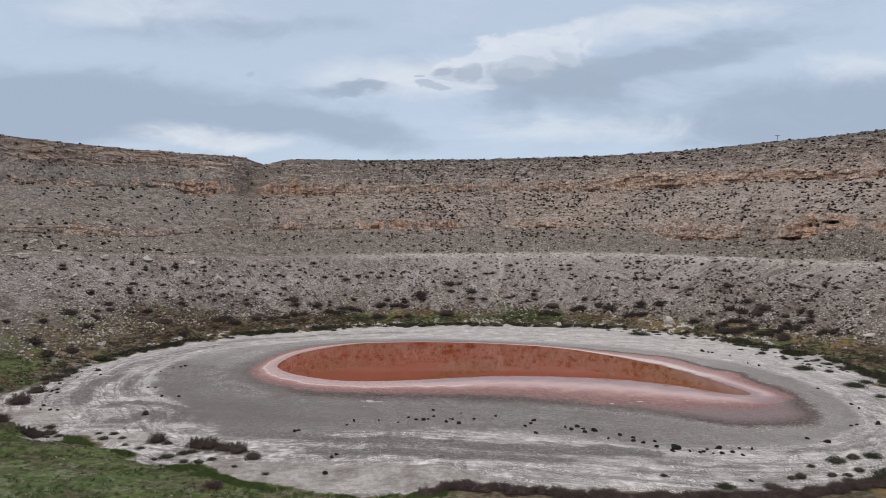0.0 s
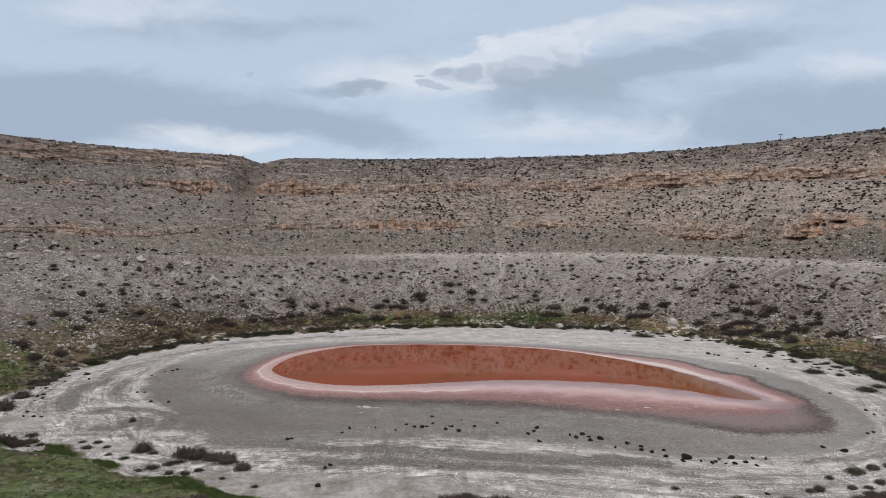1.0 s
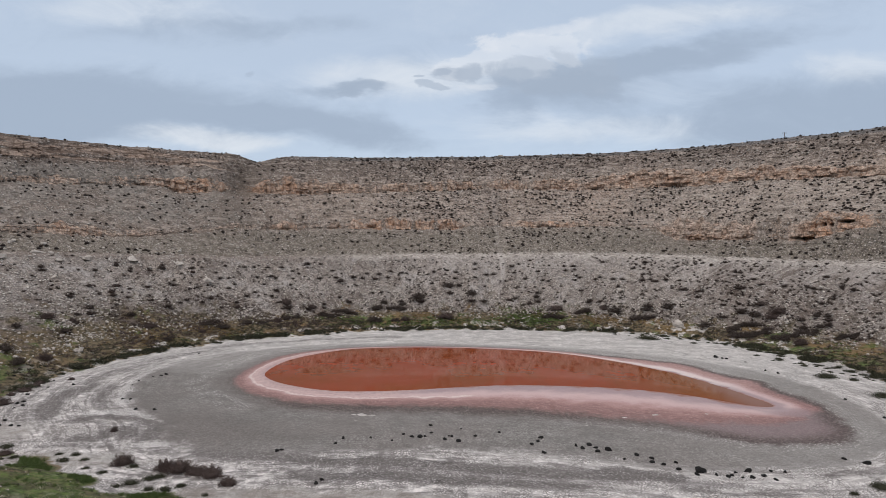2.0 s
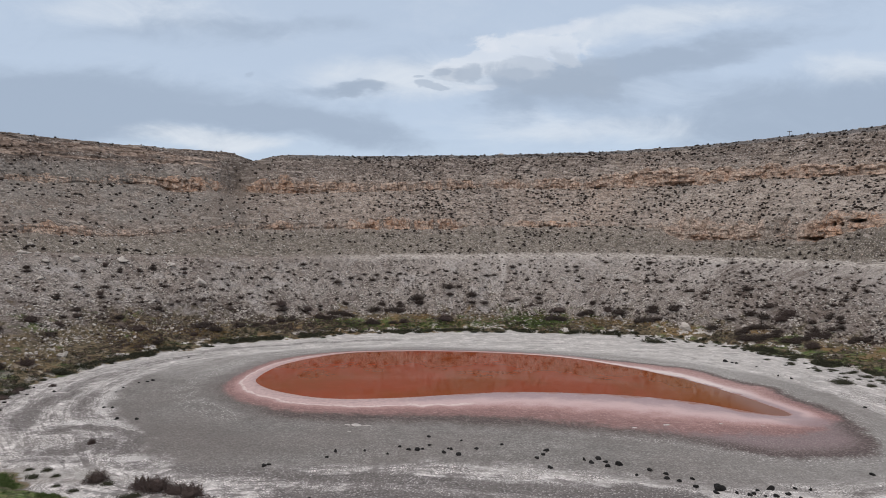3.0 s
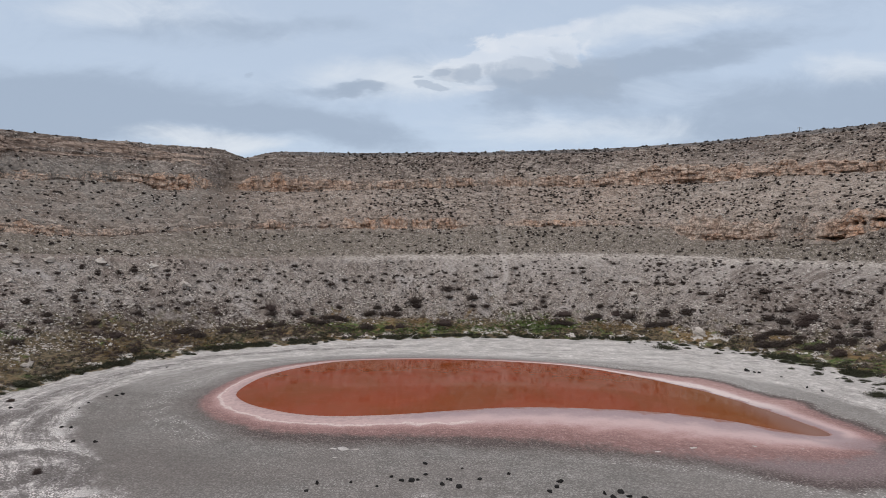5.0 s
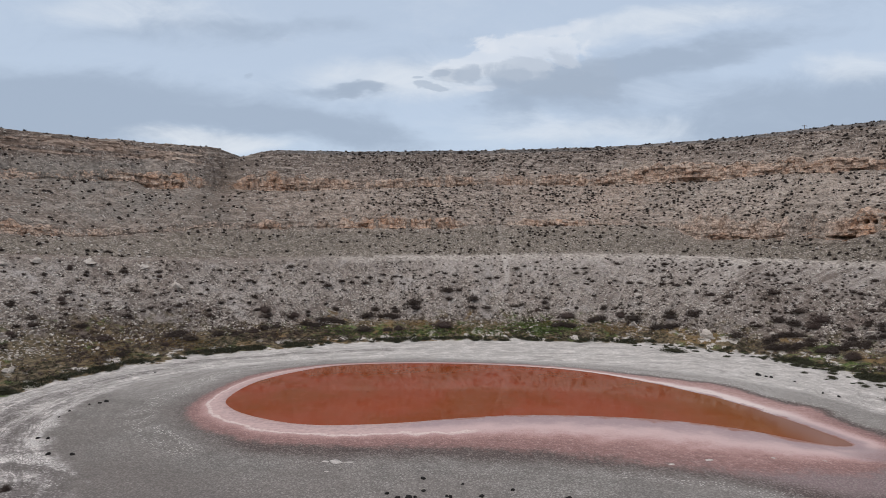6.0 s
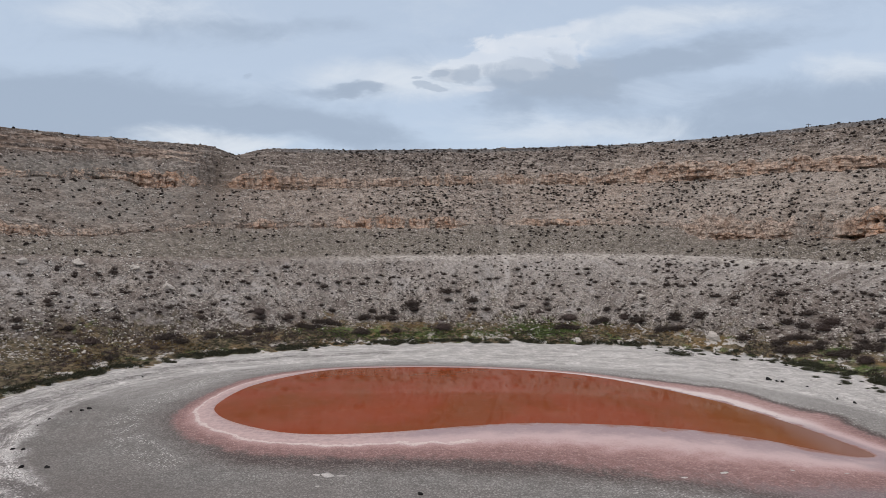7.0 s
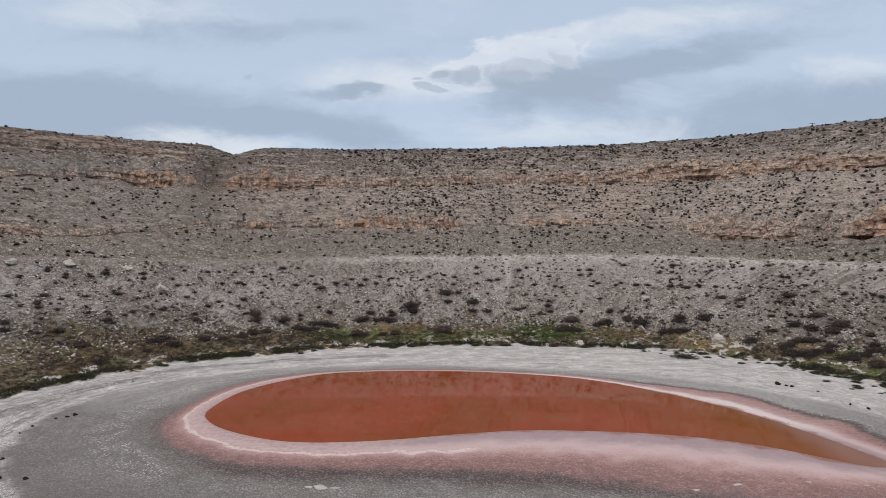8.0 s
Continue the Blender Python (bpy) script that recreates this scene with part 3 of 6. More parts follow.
    salt = n.mix(n.mul(grain_here, n.mul(n.step(nub_tone, 0.62, 0.85), n.step(nub.outputs["Distance"], 0.5, 0.3))), salt, (0.50, 0.48, 0.465))
    salt = n.mix(n.mul(grain_here, n.mul(n.step(nub.outputs["Distance"], 0.34, 0.58), 0.6)), salt, (0.045, 0.040, 0.038))
    salt = n.mix(n.mul(n.step(drifted, -0.15, -0.6), n.add(0.5, n.mul(side, 0.35))), salt, (0.78, 0.76, 0.735))
    salt = n.mix(n.mul(n.mul(n.math("SUBTRACT", 1.0, crack), n.mul(n.step(n1, 0.30, 0.55), 0.92)), n.math("SUBTRACT", 1.0, n.mul(behind, 0.75))), salt, (0.165, 0.152, 0.143))
    smooth_salt = n.step(n.add(at["cream"], n.mul(wob, 1.2)), 0.25, 0.75)
    salt = n.mix(n.mul(smooth_salt, 0.8), salt, n.mix(n.step(n.noise(pos, 0.22, 4, 0.6), 0.40, 0.60), n.mix(n.step(grit, 0.35, 0.65), (0.21, 0.186, 0.163), (0.32, 0.290, 0.260)), n.mix(n.step(grit, 0.36, 0.64), (0.335, 0.318, 0.295), (0.52, 0.50, 0.472))))
    # grey mud with salt flecks
    mud = n.mix(n.step(n1, 0.35, 0.65), (0.236, 0.227, 0.213), (0.325, 0.315, 0.295))
    mud = n.mix(n.mul(n.step(streak2, 0.5, 0.66), 0.4), mud, (0.17, 0.16, 0.15))
    sand = n.noise(pos, 4.2, 5, 0.75)
    mud = n.mix(n.mul(n.step(sand, 0.50, 0.62), 0.5), mud, (0.40, 0.39, 0.37))
    mud = n.mix(n.mul(n.step(sand, 0.48, 0.38), 0.5), mud, (0.125, 0.119, 0.110))
    patch = n.step(n.noise(n.vector(n.add(n.mul(at["dark"], 0.35), 11.0), n.mul(round_x, 2.9), n.mul(round_y, 2.9)), 1.3, 4, 0.6), 0.45, 0.6)
    speck = n.mul(n.step(fleck.outputs["Distance"], 0.42, 0.2), n.add(0.3, n.mul(patch, 0.75)))
    mud = n.mix(n.mul(n.step(n.add(at["damp"], n.mul(wob, 1.0)), 0.1, 0.8), 0.65), mud, n.mix(n.step(grit, 0.35, 0.65), (0.115, 0.105, 0.098), (0.205, 0.192, 0.18)))
    mud = n.mix(n.mul(n.step(big, 0.40, 0.60), 0.45), mud, (0.235, 0.207, 0.192))
    mud = n.mix(n.mul(n.step(nub_tone, 0.66, 0.95), n.mul(n.add(0.22, n.mul(n.step(n1, 0.4, 0.6), 0.3)), n.add(0.35, n.mul(n.step(px0, -24.0, -6.0), 0.65)))), mud, (0.42, 0.39, 0.37))
    mud = n.mix(n.mul(n.step(nub.outputs["Distance"], 0.36, 0.60), 0.5), mud, (0.10, 0.094, 0.087))
    mud = n.mix(n.mul(n.step(px0, 14.0, 36.0), 0.32), mud, (0.40, 0.39, 0.37))
    mud = n.mix(n.mul(n.mul(behind, n.step(py0, 84.0, 96.0)), n.add(0.35, n.mul(n.step(lines, 0.44, 0.58), 0.35))), mud, (0.46, 0.45, 0.43))
    scale_crack = n.step(n.cells(bent, 5.6).outputs["Distance"], 0.04, 0.22)
    mud = n.mix(n.mul(n.math("SUBTRACT", 1.0, scale_crack), n.add(0.15, n.mul(n.step(n2, 0.4, 0.6), 0.35))), mud, (0.125, 0.117, 0.109))
    mud = n.mix(n.mul(speck, n.add(0.2, n.mul(n.step(px0, -24.0, -6.0), 0.2))), mud, (0.56, 0.545, 0.52))
    shed = n.cells(bent, 4.2, "F1")
    shed_here = n.mul(n.mul(n.step(at["dark"], -0.8, 0.8), n.step(n.add(at["dark"], n.mul(wob, 6.0)), 4.6, 2.0)), n.mul(n.step(at["bearing"], -40.0, -65.0), n.step(at["bearing"], -132.0, -112.0)))
    shed_here = n.mul(shed_here, n.step(n.add(n1, n.mul(wob2, 0.5)), 0.38, 0.52))
    flakes = n.mul(n.step(shed.outputs["Distance"], 0.42, 0.25), n.step(n.make("ShaderNodeSeparateXYZ", Vector=shed.outputs["Color"]).outputs[0], 0.35, 0.5))
    mud = n.mix(n.mul(shed_here, flakes), mud, (0.68, 0.66, 0.63))
    col = n.mix(n.step(n.add(at["grey"], n.add(n.mul(wob, 5.0), n.mul(wob2, 1.6))), -0.9, 1.2), mud, salt)
    # dark damp ring outside the pink crust
    ring_dark = n.mix(n.step(n2, 0.35, 0.65), (0.130, 0.102, 0.094), (0.215, 0.176, 0.162))
    ring_dark = n.mix(n.mul(n.step(sand, 0.50, 0.62), 0.35), ring_dark, (0.27, 0.225, 0.21))
    ring_dark = n.mix(n.mul(n.step(n.make("ShaderNodeSeparateXYZ", Vector=pos).outputs[0], 14.0, 30.0), 0.8), ring_dark, n.mix(n.step(at["dark"], -1.0, -4.5), (0.165, 0.128, 0.124), (0.315, 0.240, 0.248)))
    rough_end = n.math("SUBTRACT", 1.0, n.mul(n.step(px0, 12.0, 28.0), n.mul(n.step(at["dark"], -1.0, -4.0), 0.6)))
    ring_dark = n.mix(n.mul(n.math("SUBTRACT", 1.0, scale_crack), n.mul(rough_end, 0.6)), ring_dark, (0.07, 0.055, 0.05))
    ring_dark = n.mix(n.mul(speck, 0.3), ring_dark, (0.44, 0.40, 0.38))
    ring_dark = n.mix(n.mul(n.step(nub_tone, 0.62, 0.95), 0.5), ring_dark, (0.31, 0.27, 0.255))
    ring_dark = n.mix(n.mul(n.step(nub.outputs["Distance"], 0.36, 0.6), n.mul(rough_end, 0.6)), ring_dark, (0.05, 0.04, 0.037))
    rim_line = n.add(at["dark"], n.add(n.mul(wob, 2.6), n.mul(wob2, 1.6)))
    col = n.mix(n.mul(n.math("MAXIMUM", n.step(rim_line, 0.7, -3.0), n.mul(n.step(rim_line, 0.2, -1.3), n.step(px0, 18.0, 30.0))), n.math("SUBTRACT", 1.0, n.mul(n.step(px0, -16.0, -26.0), 0.4))), col, ring_dark)
    rim_flakes = n.mul(n.mul(n.step(n.math("ABSOLUTE", rim_line), 1.5, 0.3), n.step(px0, 8.0, 22.0)), n.mul(flakes, n.step(n2, 0.36, 0.5)))
    col = n.mix(n.mul(rim_flakes, 0.85), col, (0.62, 0.60, 0.575))
    # crust from the water's edge (0) to its outer rim (1)
    width = n.math("MAXIMUM", n.math("SUBTRACT", at["pool"], at["pink"]), 0.5)
    q = n.add(n.math("DIVIDE", at["pool"], width), n.add(n.mul(wob, 0.38), n.mul(wob2, 0.10)))
    # mauve wet edge, with the sky's reflection put into its colour
    crust = n.mix(n.step(q, -0.02, 0.07), (0.30, 0.14, 0.105), (0.385, 0.29, 0.30))
    crust = n.mix(n.step(q, 0.12, 0.38), crust, (0.60, 0.45, 0.44))
    crust = n.mix(n.mul(n.step(at["bearing"], -30.0, -60.0), n.mul(n.step(at["bearing"], -150.0, -125.0), 0.6)), crust, n.mix(n.step(n.add(n2, n.mul(n.math("SUBTRACT", grit, 0.5), 0.6)), 0.36, 0.62), (0.46, 0.325, 0.305), (0.63, 0.46, 0.43)))
    crust = n.mix(n.step(q, 0.34, 0.66), crust, (0.50, 0.315, 0.295))
    crust = n.mix(n.mul(n.step(n.math("ABSOLUTE", n.math("SUBTRACT", q, 0.46)), 0.055, 0.015), n.mul(n.mul(n.math("MAXIMUM", n.step(at["bearing"], -20.0, -60.0), n.step(at["bearing"], 158.0, 176.0)), n.step(n2, 0.3, 0.5)), 0.9)), crust, (0.76, 0.65, 0.61))
    crust = n.mix(n.step(q, 0.55, 0.80), crust, n.mix(n.step(grit, 0.35, 0.65), (0.29, 0.175, 0.165), (0.47, 0.305, 0.287)))
    crust = n.mix(n.mul(n.math("SUBTRACT", 1.0, scale_crack), n.mul(n.step(q, 0.35, 0.7), 0.45)), crust, (0.20, 0.11, 0.095))
    crust = n.mix(n.mul(n.step(grit, 0.52, 0.70), 0.35), crust, (0.62, 0.50, 0.47))
    crust = n.mix(n.mul(n.step(nub.outputs["Distance"], 0.36, 0.6), n.mul(n.step(q, 0.45, 0.8), 0.5)), crust, (0.17, 0.10, 0.095))
    far_side = n.mul(n.step(at["bearing"], 15.0, 35.0), n.step(at["bearing"], 100.0, 85.0))
    crust = n.mix(n.mul(n.mul(n.step(q, 0.04, 0.14), n.step(q, 0.42, 0.28)), n.mul(far_side, n.step(n2, 0.25, 0.45))), crust, (0.74, 0.64, 0.61))
    crust = n.mix(n.mul(n.mul(n.step(q, 0.36, 0.5), far_side), 0.7), crust, n.mix(n.step(grit, 0.35, 0.65), (0.38, 0.245, 0.225), (0.53, 0.37, 0.345)))
    sep = n.make("ShaderNodeSeparateXYZ", Vector=pos)
    ex, ey = n.mul(n.math("SUBTRACT", sep.outputs[0], 41.0), 0.24), n.mul(n.math("SUBTRACT", sep.outputs[1], 72.6), 0.42)
    tip = n.step(n.add(n.math("SQRT", n.add(n.mul(ex, ex), n.mul(ey, ey))), n.mul(wob, 0.9)), 1.1, 0.4)
    crust = n.mix(n.mul(tip, 0.75), crust, (0.34, 0.265, 0.275))
    crust = n.mix(n.mul(n.step(sand, 0.50, 0.40), n.mul(n.step(q, 0.25, 0.7), 0.4)), crust, (0.22, 0.115, 0.105))
    col = n.mix(n.step(n.add(q, n.mul(wob2, 0.2)), 1.05, 0.80), col, crust)
    # scree and beds of the wall
    h = n.make("ShaderNodeSeparateXYZ", Vector=pos).outputs[2]
    level = n.add(n.mul(h, 1.0), n.mul(n1, 1.3))
    beds = n.noise(n.vector(n.mul(at["bearing"], 0.22), 0.0, n.mul(level, 1.15)), 1.0, 5, 0.68)
    thin = n.noise(n.vector(n.mul(at["bearing"], 0.95), 4.0, n.mul(level, 2.6)), 1.0, 5, 0.7)
    scree = n.mix(n.step(grit, 0.40, 0.60), (0.135, 0.115, 0.098), (0.43, 0.383, 0.335))
    cob = n.cells(pos, 1.8, "F1")
    cob2 = n.cells(pos, 3.3, "F1")
    tone = n.make("ShaderNodeSeparateXYZ", Vector=cob.outputs["Color"]).outputs[0]
    tone2 = n.make("ShaderNodeSeparateXYZ", Vector=cob2.outputs["Color"]).outputs[0]
    scree = n.mix(n.mul(n.step(tone, 0.70, 0.95), 0.65), scree, (0.57, 0.515, 0.455))
    scree = n.mix(n.mul(n.step(tone, 0.30, 0.08), 0.7), scree, (0.105, 0.088, 0.075))
    scree = n.mix(n.mul(n.step(tone2, 0.75, 0.95), 0.6), scree, (0.60, 0.55, 0.49))
    scree = n.mix(n.mul(n.step(tone2, 0.28, 0.08), 0.65), scree, (0.095, 0.080, 0.069))
    falls = n.noise(n.vector(n.mul(at["bearing"], 0.8), n.mul(at["row"], 1.4), 2.0), 1.0, 5, 0.65)
    low_part = n.step(at["row"], 3.4, 3.0)
    scree = n.mix(n.mul(n.mul(n.step(falls, 0.52, 0.62), 0.65), low_part), scree, (0.60, 0.565, 0.525))
    scree = n.mix(n.mul(n.mul(n.step(falls, 0.46, 0.36), 0.6), low_part), scree, (0.15, 0.128, 0.115))
    scree = n.mix(n.mul(n.step(lump, 0.52, 0.62), 0.6), scree, (0.50, 0.45, 0.395))
    scree = n.mix(n.mul(n.step(lump, 0.47, 0.38), 0.6), scree, (0.165, 0.137, 0.115))
    scree = n.mix(n.mul(n.step(n2, 0.45, 0.62), 0.45), scree, (0.36, 0.325, 0.285))
    on_up = n.step(n.add(at["row"], n.mul(wob, 1.0)), 4.6, 5.4)
    scree = n.mix(n.mul(n.mul(n.step(beds, 0.50, 0.62), 0.5), on_up), scree, (0.52, 0.455, 0.39))
    scree = n.mix(n.mul(n.mul(n.step(thin, 0.53, 0.62), 0.5), on_up), scree, (0.52, 0.465, 0.405))
    scree = n.mix(n.mul(n.mul(n.step(beds, 0.47, 0.36), 0.35), on_up), scree, (0.165, 0.132, 0.106))
    scree = n.mix(n.mul(n.mul(n.step(thin, 0.46, 0.38), 0.42), on_up), scree, (0.125, 0.100, 0.083))
    scree = n.mix(n.mul(n.mul(n.step(n.noise(pos, 0.045, 3, 0.5), 0.42, 0.62), on_up), n.add(0.15, n.mul(n.step(at["bearing"], 5.0, 35.0), 0.5))), scree, n.mix(n.step(grit, 0.4, 0.6), (0.31, 0.245, 0.195), (0.66, 0.565, 0.47)))
    scree = n.mix(n.mul(n.mul(on_up, n.step(at["bearing"], -18.0, -45.0)), n.add(0.25, n.mul(n.step(n2, 0.38, 0.6), 0.35))), scree, (0.140, 0.115, 0.096))
    # lower slope paler, foot of the upper slope olive, brow brown
    r = n.add(at["row"], n.mul(wob, 0.7))
    scree = n.mix(n.mul(n.mul(n.step(r, 1.8, 2.3), n.step(r, 3.4, 3.0)), n.mul(n.step(big, 0.3, 0.6), 0.5)), scree, (0.36, 0.335, 0.31))
    scree = n.mix(n.mul(n.mul(n.step(r, 3.5, 4.0), n.step(r, 5.2, 4.7)), n.add(0.35, n.mul(n.step(n2, 0.4, 0.6), 0.4))), scree, (0.165, 0.150, 0.112))
    scree = n.mix(on_up, scree, n.mix(1.0, scree, (0.98, 0.92, 0.88), "MULTIPLY"))
    scree = n.mix(n.mul(n.step(at["bearing"], 28.0, 42.0), n.mul(n.mul(n.step(r, 4.9, 5.4), n.step(r, 7.6, 7.0)), 0.35)), scree, n.mix(n.step(grit, 0.36, 0.62), (0.30, 0.25, 0.205), (0.72, 0.64, 0.55)))
    scree = n.mix(n.mul(n.step(r, 7.9, 8.5), n.add(0.6, n.mul(n.step(n2, 0.4, 0.62), 0.35))), scree, n.mix(n.step(grit, 0.38, 0.62), (0.085, 0.066, 0.056), (0.215, 0.172, 0.145)))
    scree = n.mix(n.mul(n.step(big, 0.5, 0.7), 0.35), scree, (0.19, 0.172, 0.145))
    chips = n.cells(pos, 2.6, "F1")
    scree = n.mix(n.mul(n.step(chips.outputs["Distance"], 0.36, 0.18), n.step(n3, 0.44, 0.56)), scree, (0.66, 0.615, 0.56))
    bits = n.cells(pos, 3.6, "F1")
    bit_tone = n.make("ShaderNodeSeparateXYZ", Vector=bits.outputs["Color"]).outputs[1]
    strewn = n.add(n.add(0.25, n.mul(n.step(at["row"], 3.0, 2.2), 0.4)), n.mul(n.step(n.add(n1, n.mul(wob2, 0.6)), 0.42, 0.62), 0.75))
    scree = n.mix(n.mul(n.mul(n.step(bit_tone, 0.78, 0.9), n.step(bits.outputs["Distance"], 0.5, 0.3)), strewn), scree, (0.70, 0.655, 0.60))
    # dark dots for tiny shrubs and for stones' shadows, put into the colour
    scree = n.mix(n.mul(n.step(bit_tone, 0.30, 0.15), n.mul(n.step(bits.outputs["Distance"], 0.6, 0.35), 0.7)), scree, (0.075, 0.064, 0.055))
    ledge = n.cells(n.vector(n.mul(at["bearing"], 1.15), n.mul(n2, 0.5), n.mul(n.add(h, n.mul(n1, 0.8)), 1.9)), 1.0, "F1")
    ledge_tone = n.make("ShaderNodeSeparateXYZ", Vector=ledge.outputs["Color"]).outputs[2]
    scree = n.mix(n.mul(n.mul(n.step(ledge_tone, 0.66, 0.9), n.step(beds, 0.40, 0.56)), n.mul(on_up, 0.6)), scree, (0.60, 0.535, 0.465))
    scree = n.mix(n.mul(n.mul(n.step(ledge_tone, 0.30, 0.1), n.step(n2, 0.36, 0.52)), n.mul(on_up, 0.5)), scree, (0.085, 0.068, 0.056))
    scree = n.mix(n.mul(n.step(n3, 0.46, 0.36), 0.6), scree, (0.085, 0.073, 0.062))
    rock = n.mix(n.step(grit, 0.36, 0.60), (0.36, 0.27, 0.215), (0.82, 0.665, 0.545))
    rock = n.mix(n.mul(n.step(n.noise(pos, 3.2, 5, 0.75), 0.50, 0.38), 0.6), rock, (0.22, 0.160, 0.122))
    rust = n.math("MINIMUM", n.mul(at["warm"], n.add(0.25, n.mul(n.step(n.add(n1, n.mul(wob2, 0.6)), 0.40, 0.58), 0.9))), 0.9)
    rock = n.mix(rust, rock, n.mix(n.step(grit, 0.36, 0.62), (0.36, 0.19, 0.11), (0.78, 0.49, 0.32)))
    spot = n.vector(n.add(n.mul(at["bearing"], 1.3), n.mul(n2, 2.2)), n.mul(n1, 1.5), n.add(n.mul(h, 0.9), n.mul(n3, 1.2)))
    block_tone = n.make("ShaderNodeSeparateXYZ", Vector=n.cells(spot, 1.0, "F1").outputs["Color"]).outputs[0]
    rock = n.mix(n.mul(n.step(block_tone, 0.55, 0.9), 0.45), rock, (0.73, 0.625, 0.52))
    rock = n.mix(n.mul(n.step(block_tone, 0.35, 0.1), 0.5), rock, (0.30, 0.205, 0.145))
    # hollows in the crags: their shade is put into the rock colour
    pit_shade = n.cells(bent, 1.5, "F1")
    rock = n.mix(n.mul(n.step(pit_shade.outputs["Distance"], 0.32, 0.15), n.mul(n.step(n2, 0.46, 0.58), 0.8)), rock, (0.10, 0.066, 0.045))
    rock = n.mix(n.mul(n.step(thin, 0.47, 0.38), 0.6), rock, (0.15, 0.104, 0.075))
    # upright joints, darkened in the colour as shaded clefts
    rift_shade = n.cells(n.vector(n.add(n.mul(at["bearing"], 1.5), n.mul(n2, 1.4)), n.mul(n1, 1.2), n.mul(h, 0.42)), 1.0)
    rock = n.mix(n.mul(n.step(rift_shade.outputs["Distance"], 0.09, 0.02), n.mul(n.step(n3, 0.38, 0.55), 0.75)), rock, (0.10, 0.068, 0.05))
    rock = n.mix(n.mul(n.step(chips.outputs["Distance"], 0.34, 0.18), n.mul(n.step(n3, 0.46, 0.56), 0.7)), rock, (0.76, 0.655, 0.56))
    rock = n.mix(n.mul(n.step(n.noise(pos, 0.5, 5, 0.65), 0.53, 0.63), 0.4), rock, (0.33, 0.29, 0.25))
    rock = n.mix(n.mul(n.step(at["bearing"], -37.0, -46.0), n.mul(n.step(at["row"], 8.2, 8.4), n.add(0.35, n.mul(n.step(beds, 0.54, 0.44), 0.5)))), rock, (0.125, 0.088, 0.068))
    bare_rock = n.step(n.add(at["cliff"], n.add(n.mul(wob2, 1.6), n.mul(n.math("SUBTRACT", n3, 0.5), 1.4))), 0.20, 0.50)
    rubble = n.math("SUBTRACT", 1.0, bare_rock)
    scree = n.mix(bare_rock, scree, rock)
    # grey weathered pavement at the lip of the rim
    lip = n.mul(n.step(n.add(at["row"], n.mul(wob2, 0.10)), 8.84, 8.89), n.step(at["bearing"], -30.0, -24.0))
    scree = n.mix(n.mul(lip, 0.75), scree, n.mix(n.step(grit, 0.4, 0.6), (0.095, 0.093, 0.092), (0.23, 0.225, 0.22)))
    low_wall = n.mul(n.step(r, 1.8, 2.1), n.step(at["row"], 3.05, 2.95))
    soil = n.noise(pos, 0.16, 5, 0.68)
    scree = n.mix(n.mul(low_wall, n.mul(n.step(soil, 0.50, 0.62), 0.55)), scree, n.mix(n.step(grit, 0.4, 0.6), (0.105, 0.083, 0.070), (0.25, 0.205, 0.18)))
    scree = n.mix(n.mul(low_wall, n.mul(n.step(soil, 0.47, 0.36), 0.5)), scree, n.mix(n.step(grit, 0.4, 0.6), (0.33, 0.315, 0.30), (0.68, 0.655, 0.63)))
    clump = n.noise(pos, 0.75, 5, 0.7)
    on_wall_all = n.mul(n.mul(n.step(r, 1.9, 2.3), n.step(at["row"], 9.0, 8.8)), rubble)
    scree = n.mix(n.mul(on_wall_all, n.mul(n.step(clump, 0.47, 0.37), 0.6)), scree, (0.095, 0.078, 0.067))
    scree = n.mix(n.mul(on_wall_all, n.mul(n.step(clump, 0.55, 0.65), 0.4)), scree, (0.56, 0.505, 0.45))
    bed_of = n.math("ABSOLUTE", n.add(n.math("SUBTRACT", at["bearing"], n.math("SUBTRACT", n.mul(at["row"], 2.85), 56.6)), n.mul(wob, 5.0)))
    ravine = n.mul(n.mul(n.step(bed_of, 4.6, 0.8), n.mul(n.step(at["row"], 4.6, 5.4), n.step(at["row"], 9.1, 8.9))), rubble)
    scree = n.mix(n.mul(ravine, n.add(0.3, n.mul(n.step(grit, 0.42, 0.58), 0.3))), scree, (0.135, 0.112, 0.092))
    western = n.mul(n.mul(n.step(at["bearing"], -33.0, -42.0), rubble), n.mul(n.step(r, 5.9, 6.3), n.step(r, 8.5, 8.2)))
    scree = n.mix(n.mul(western, n.add(0.2, n.mul(n.step(soil, 0.42, 0.58), 0.4))), scree, n.mix(n.step(grit, 0.38, 0.62), (0.125, 0.122, 0.108), (0.37, 0.352, 0.32)))
    # thin outcropping beds
    seam = n.noise(n.vector(n.mul(at["bearing"], 0.05), 7.0, n.mul(n.add(h, n.mul(wob, 0.5)), 0.95)), 1.0, 3, 0.6)
    seams = n.mul(n.mul(n.step(n.math("ABSOLUTE", n.math("SUBTRACT", seam, 0.5)), 0.022, 0.006), n.mul(n.step(r, 5.4, 5.9), n.step(r, 8.6, 8.0))), n.step(n2, 0.40, 0.55))
    scree = n.mix(n.mul(n.mul(seams, rubble), n.add(0.15, n.mul(n.step(at["bearing"], -10.0, 15.0), 0.4))), scree, (0.62, 0.555, 0.485))
    # pale crest of the lower slope, slanting washes on its eastern part
    crest = n.mul(n.mul(n.step(r, 2.45, 2.85), n.step(at["row"], 3.05, 2.98)), n.step(at["bearing"], -22.0, 0.0))
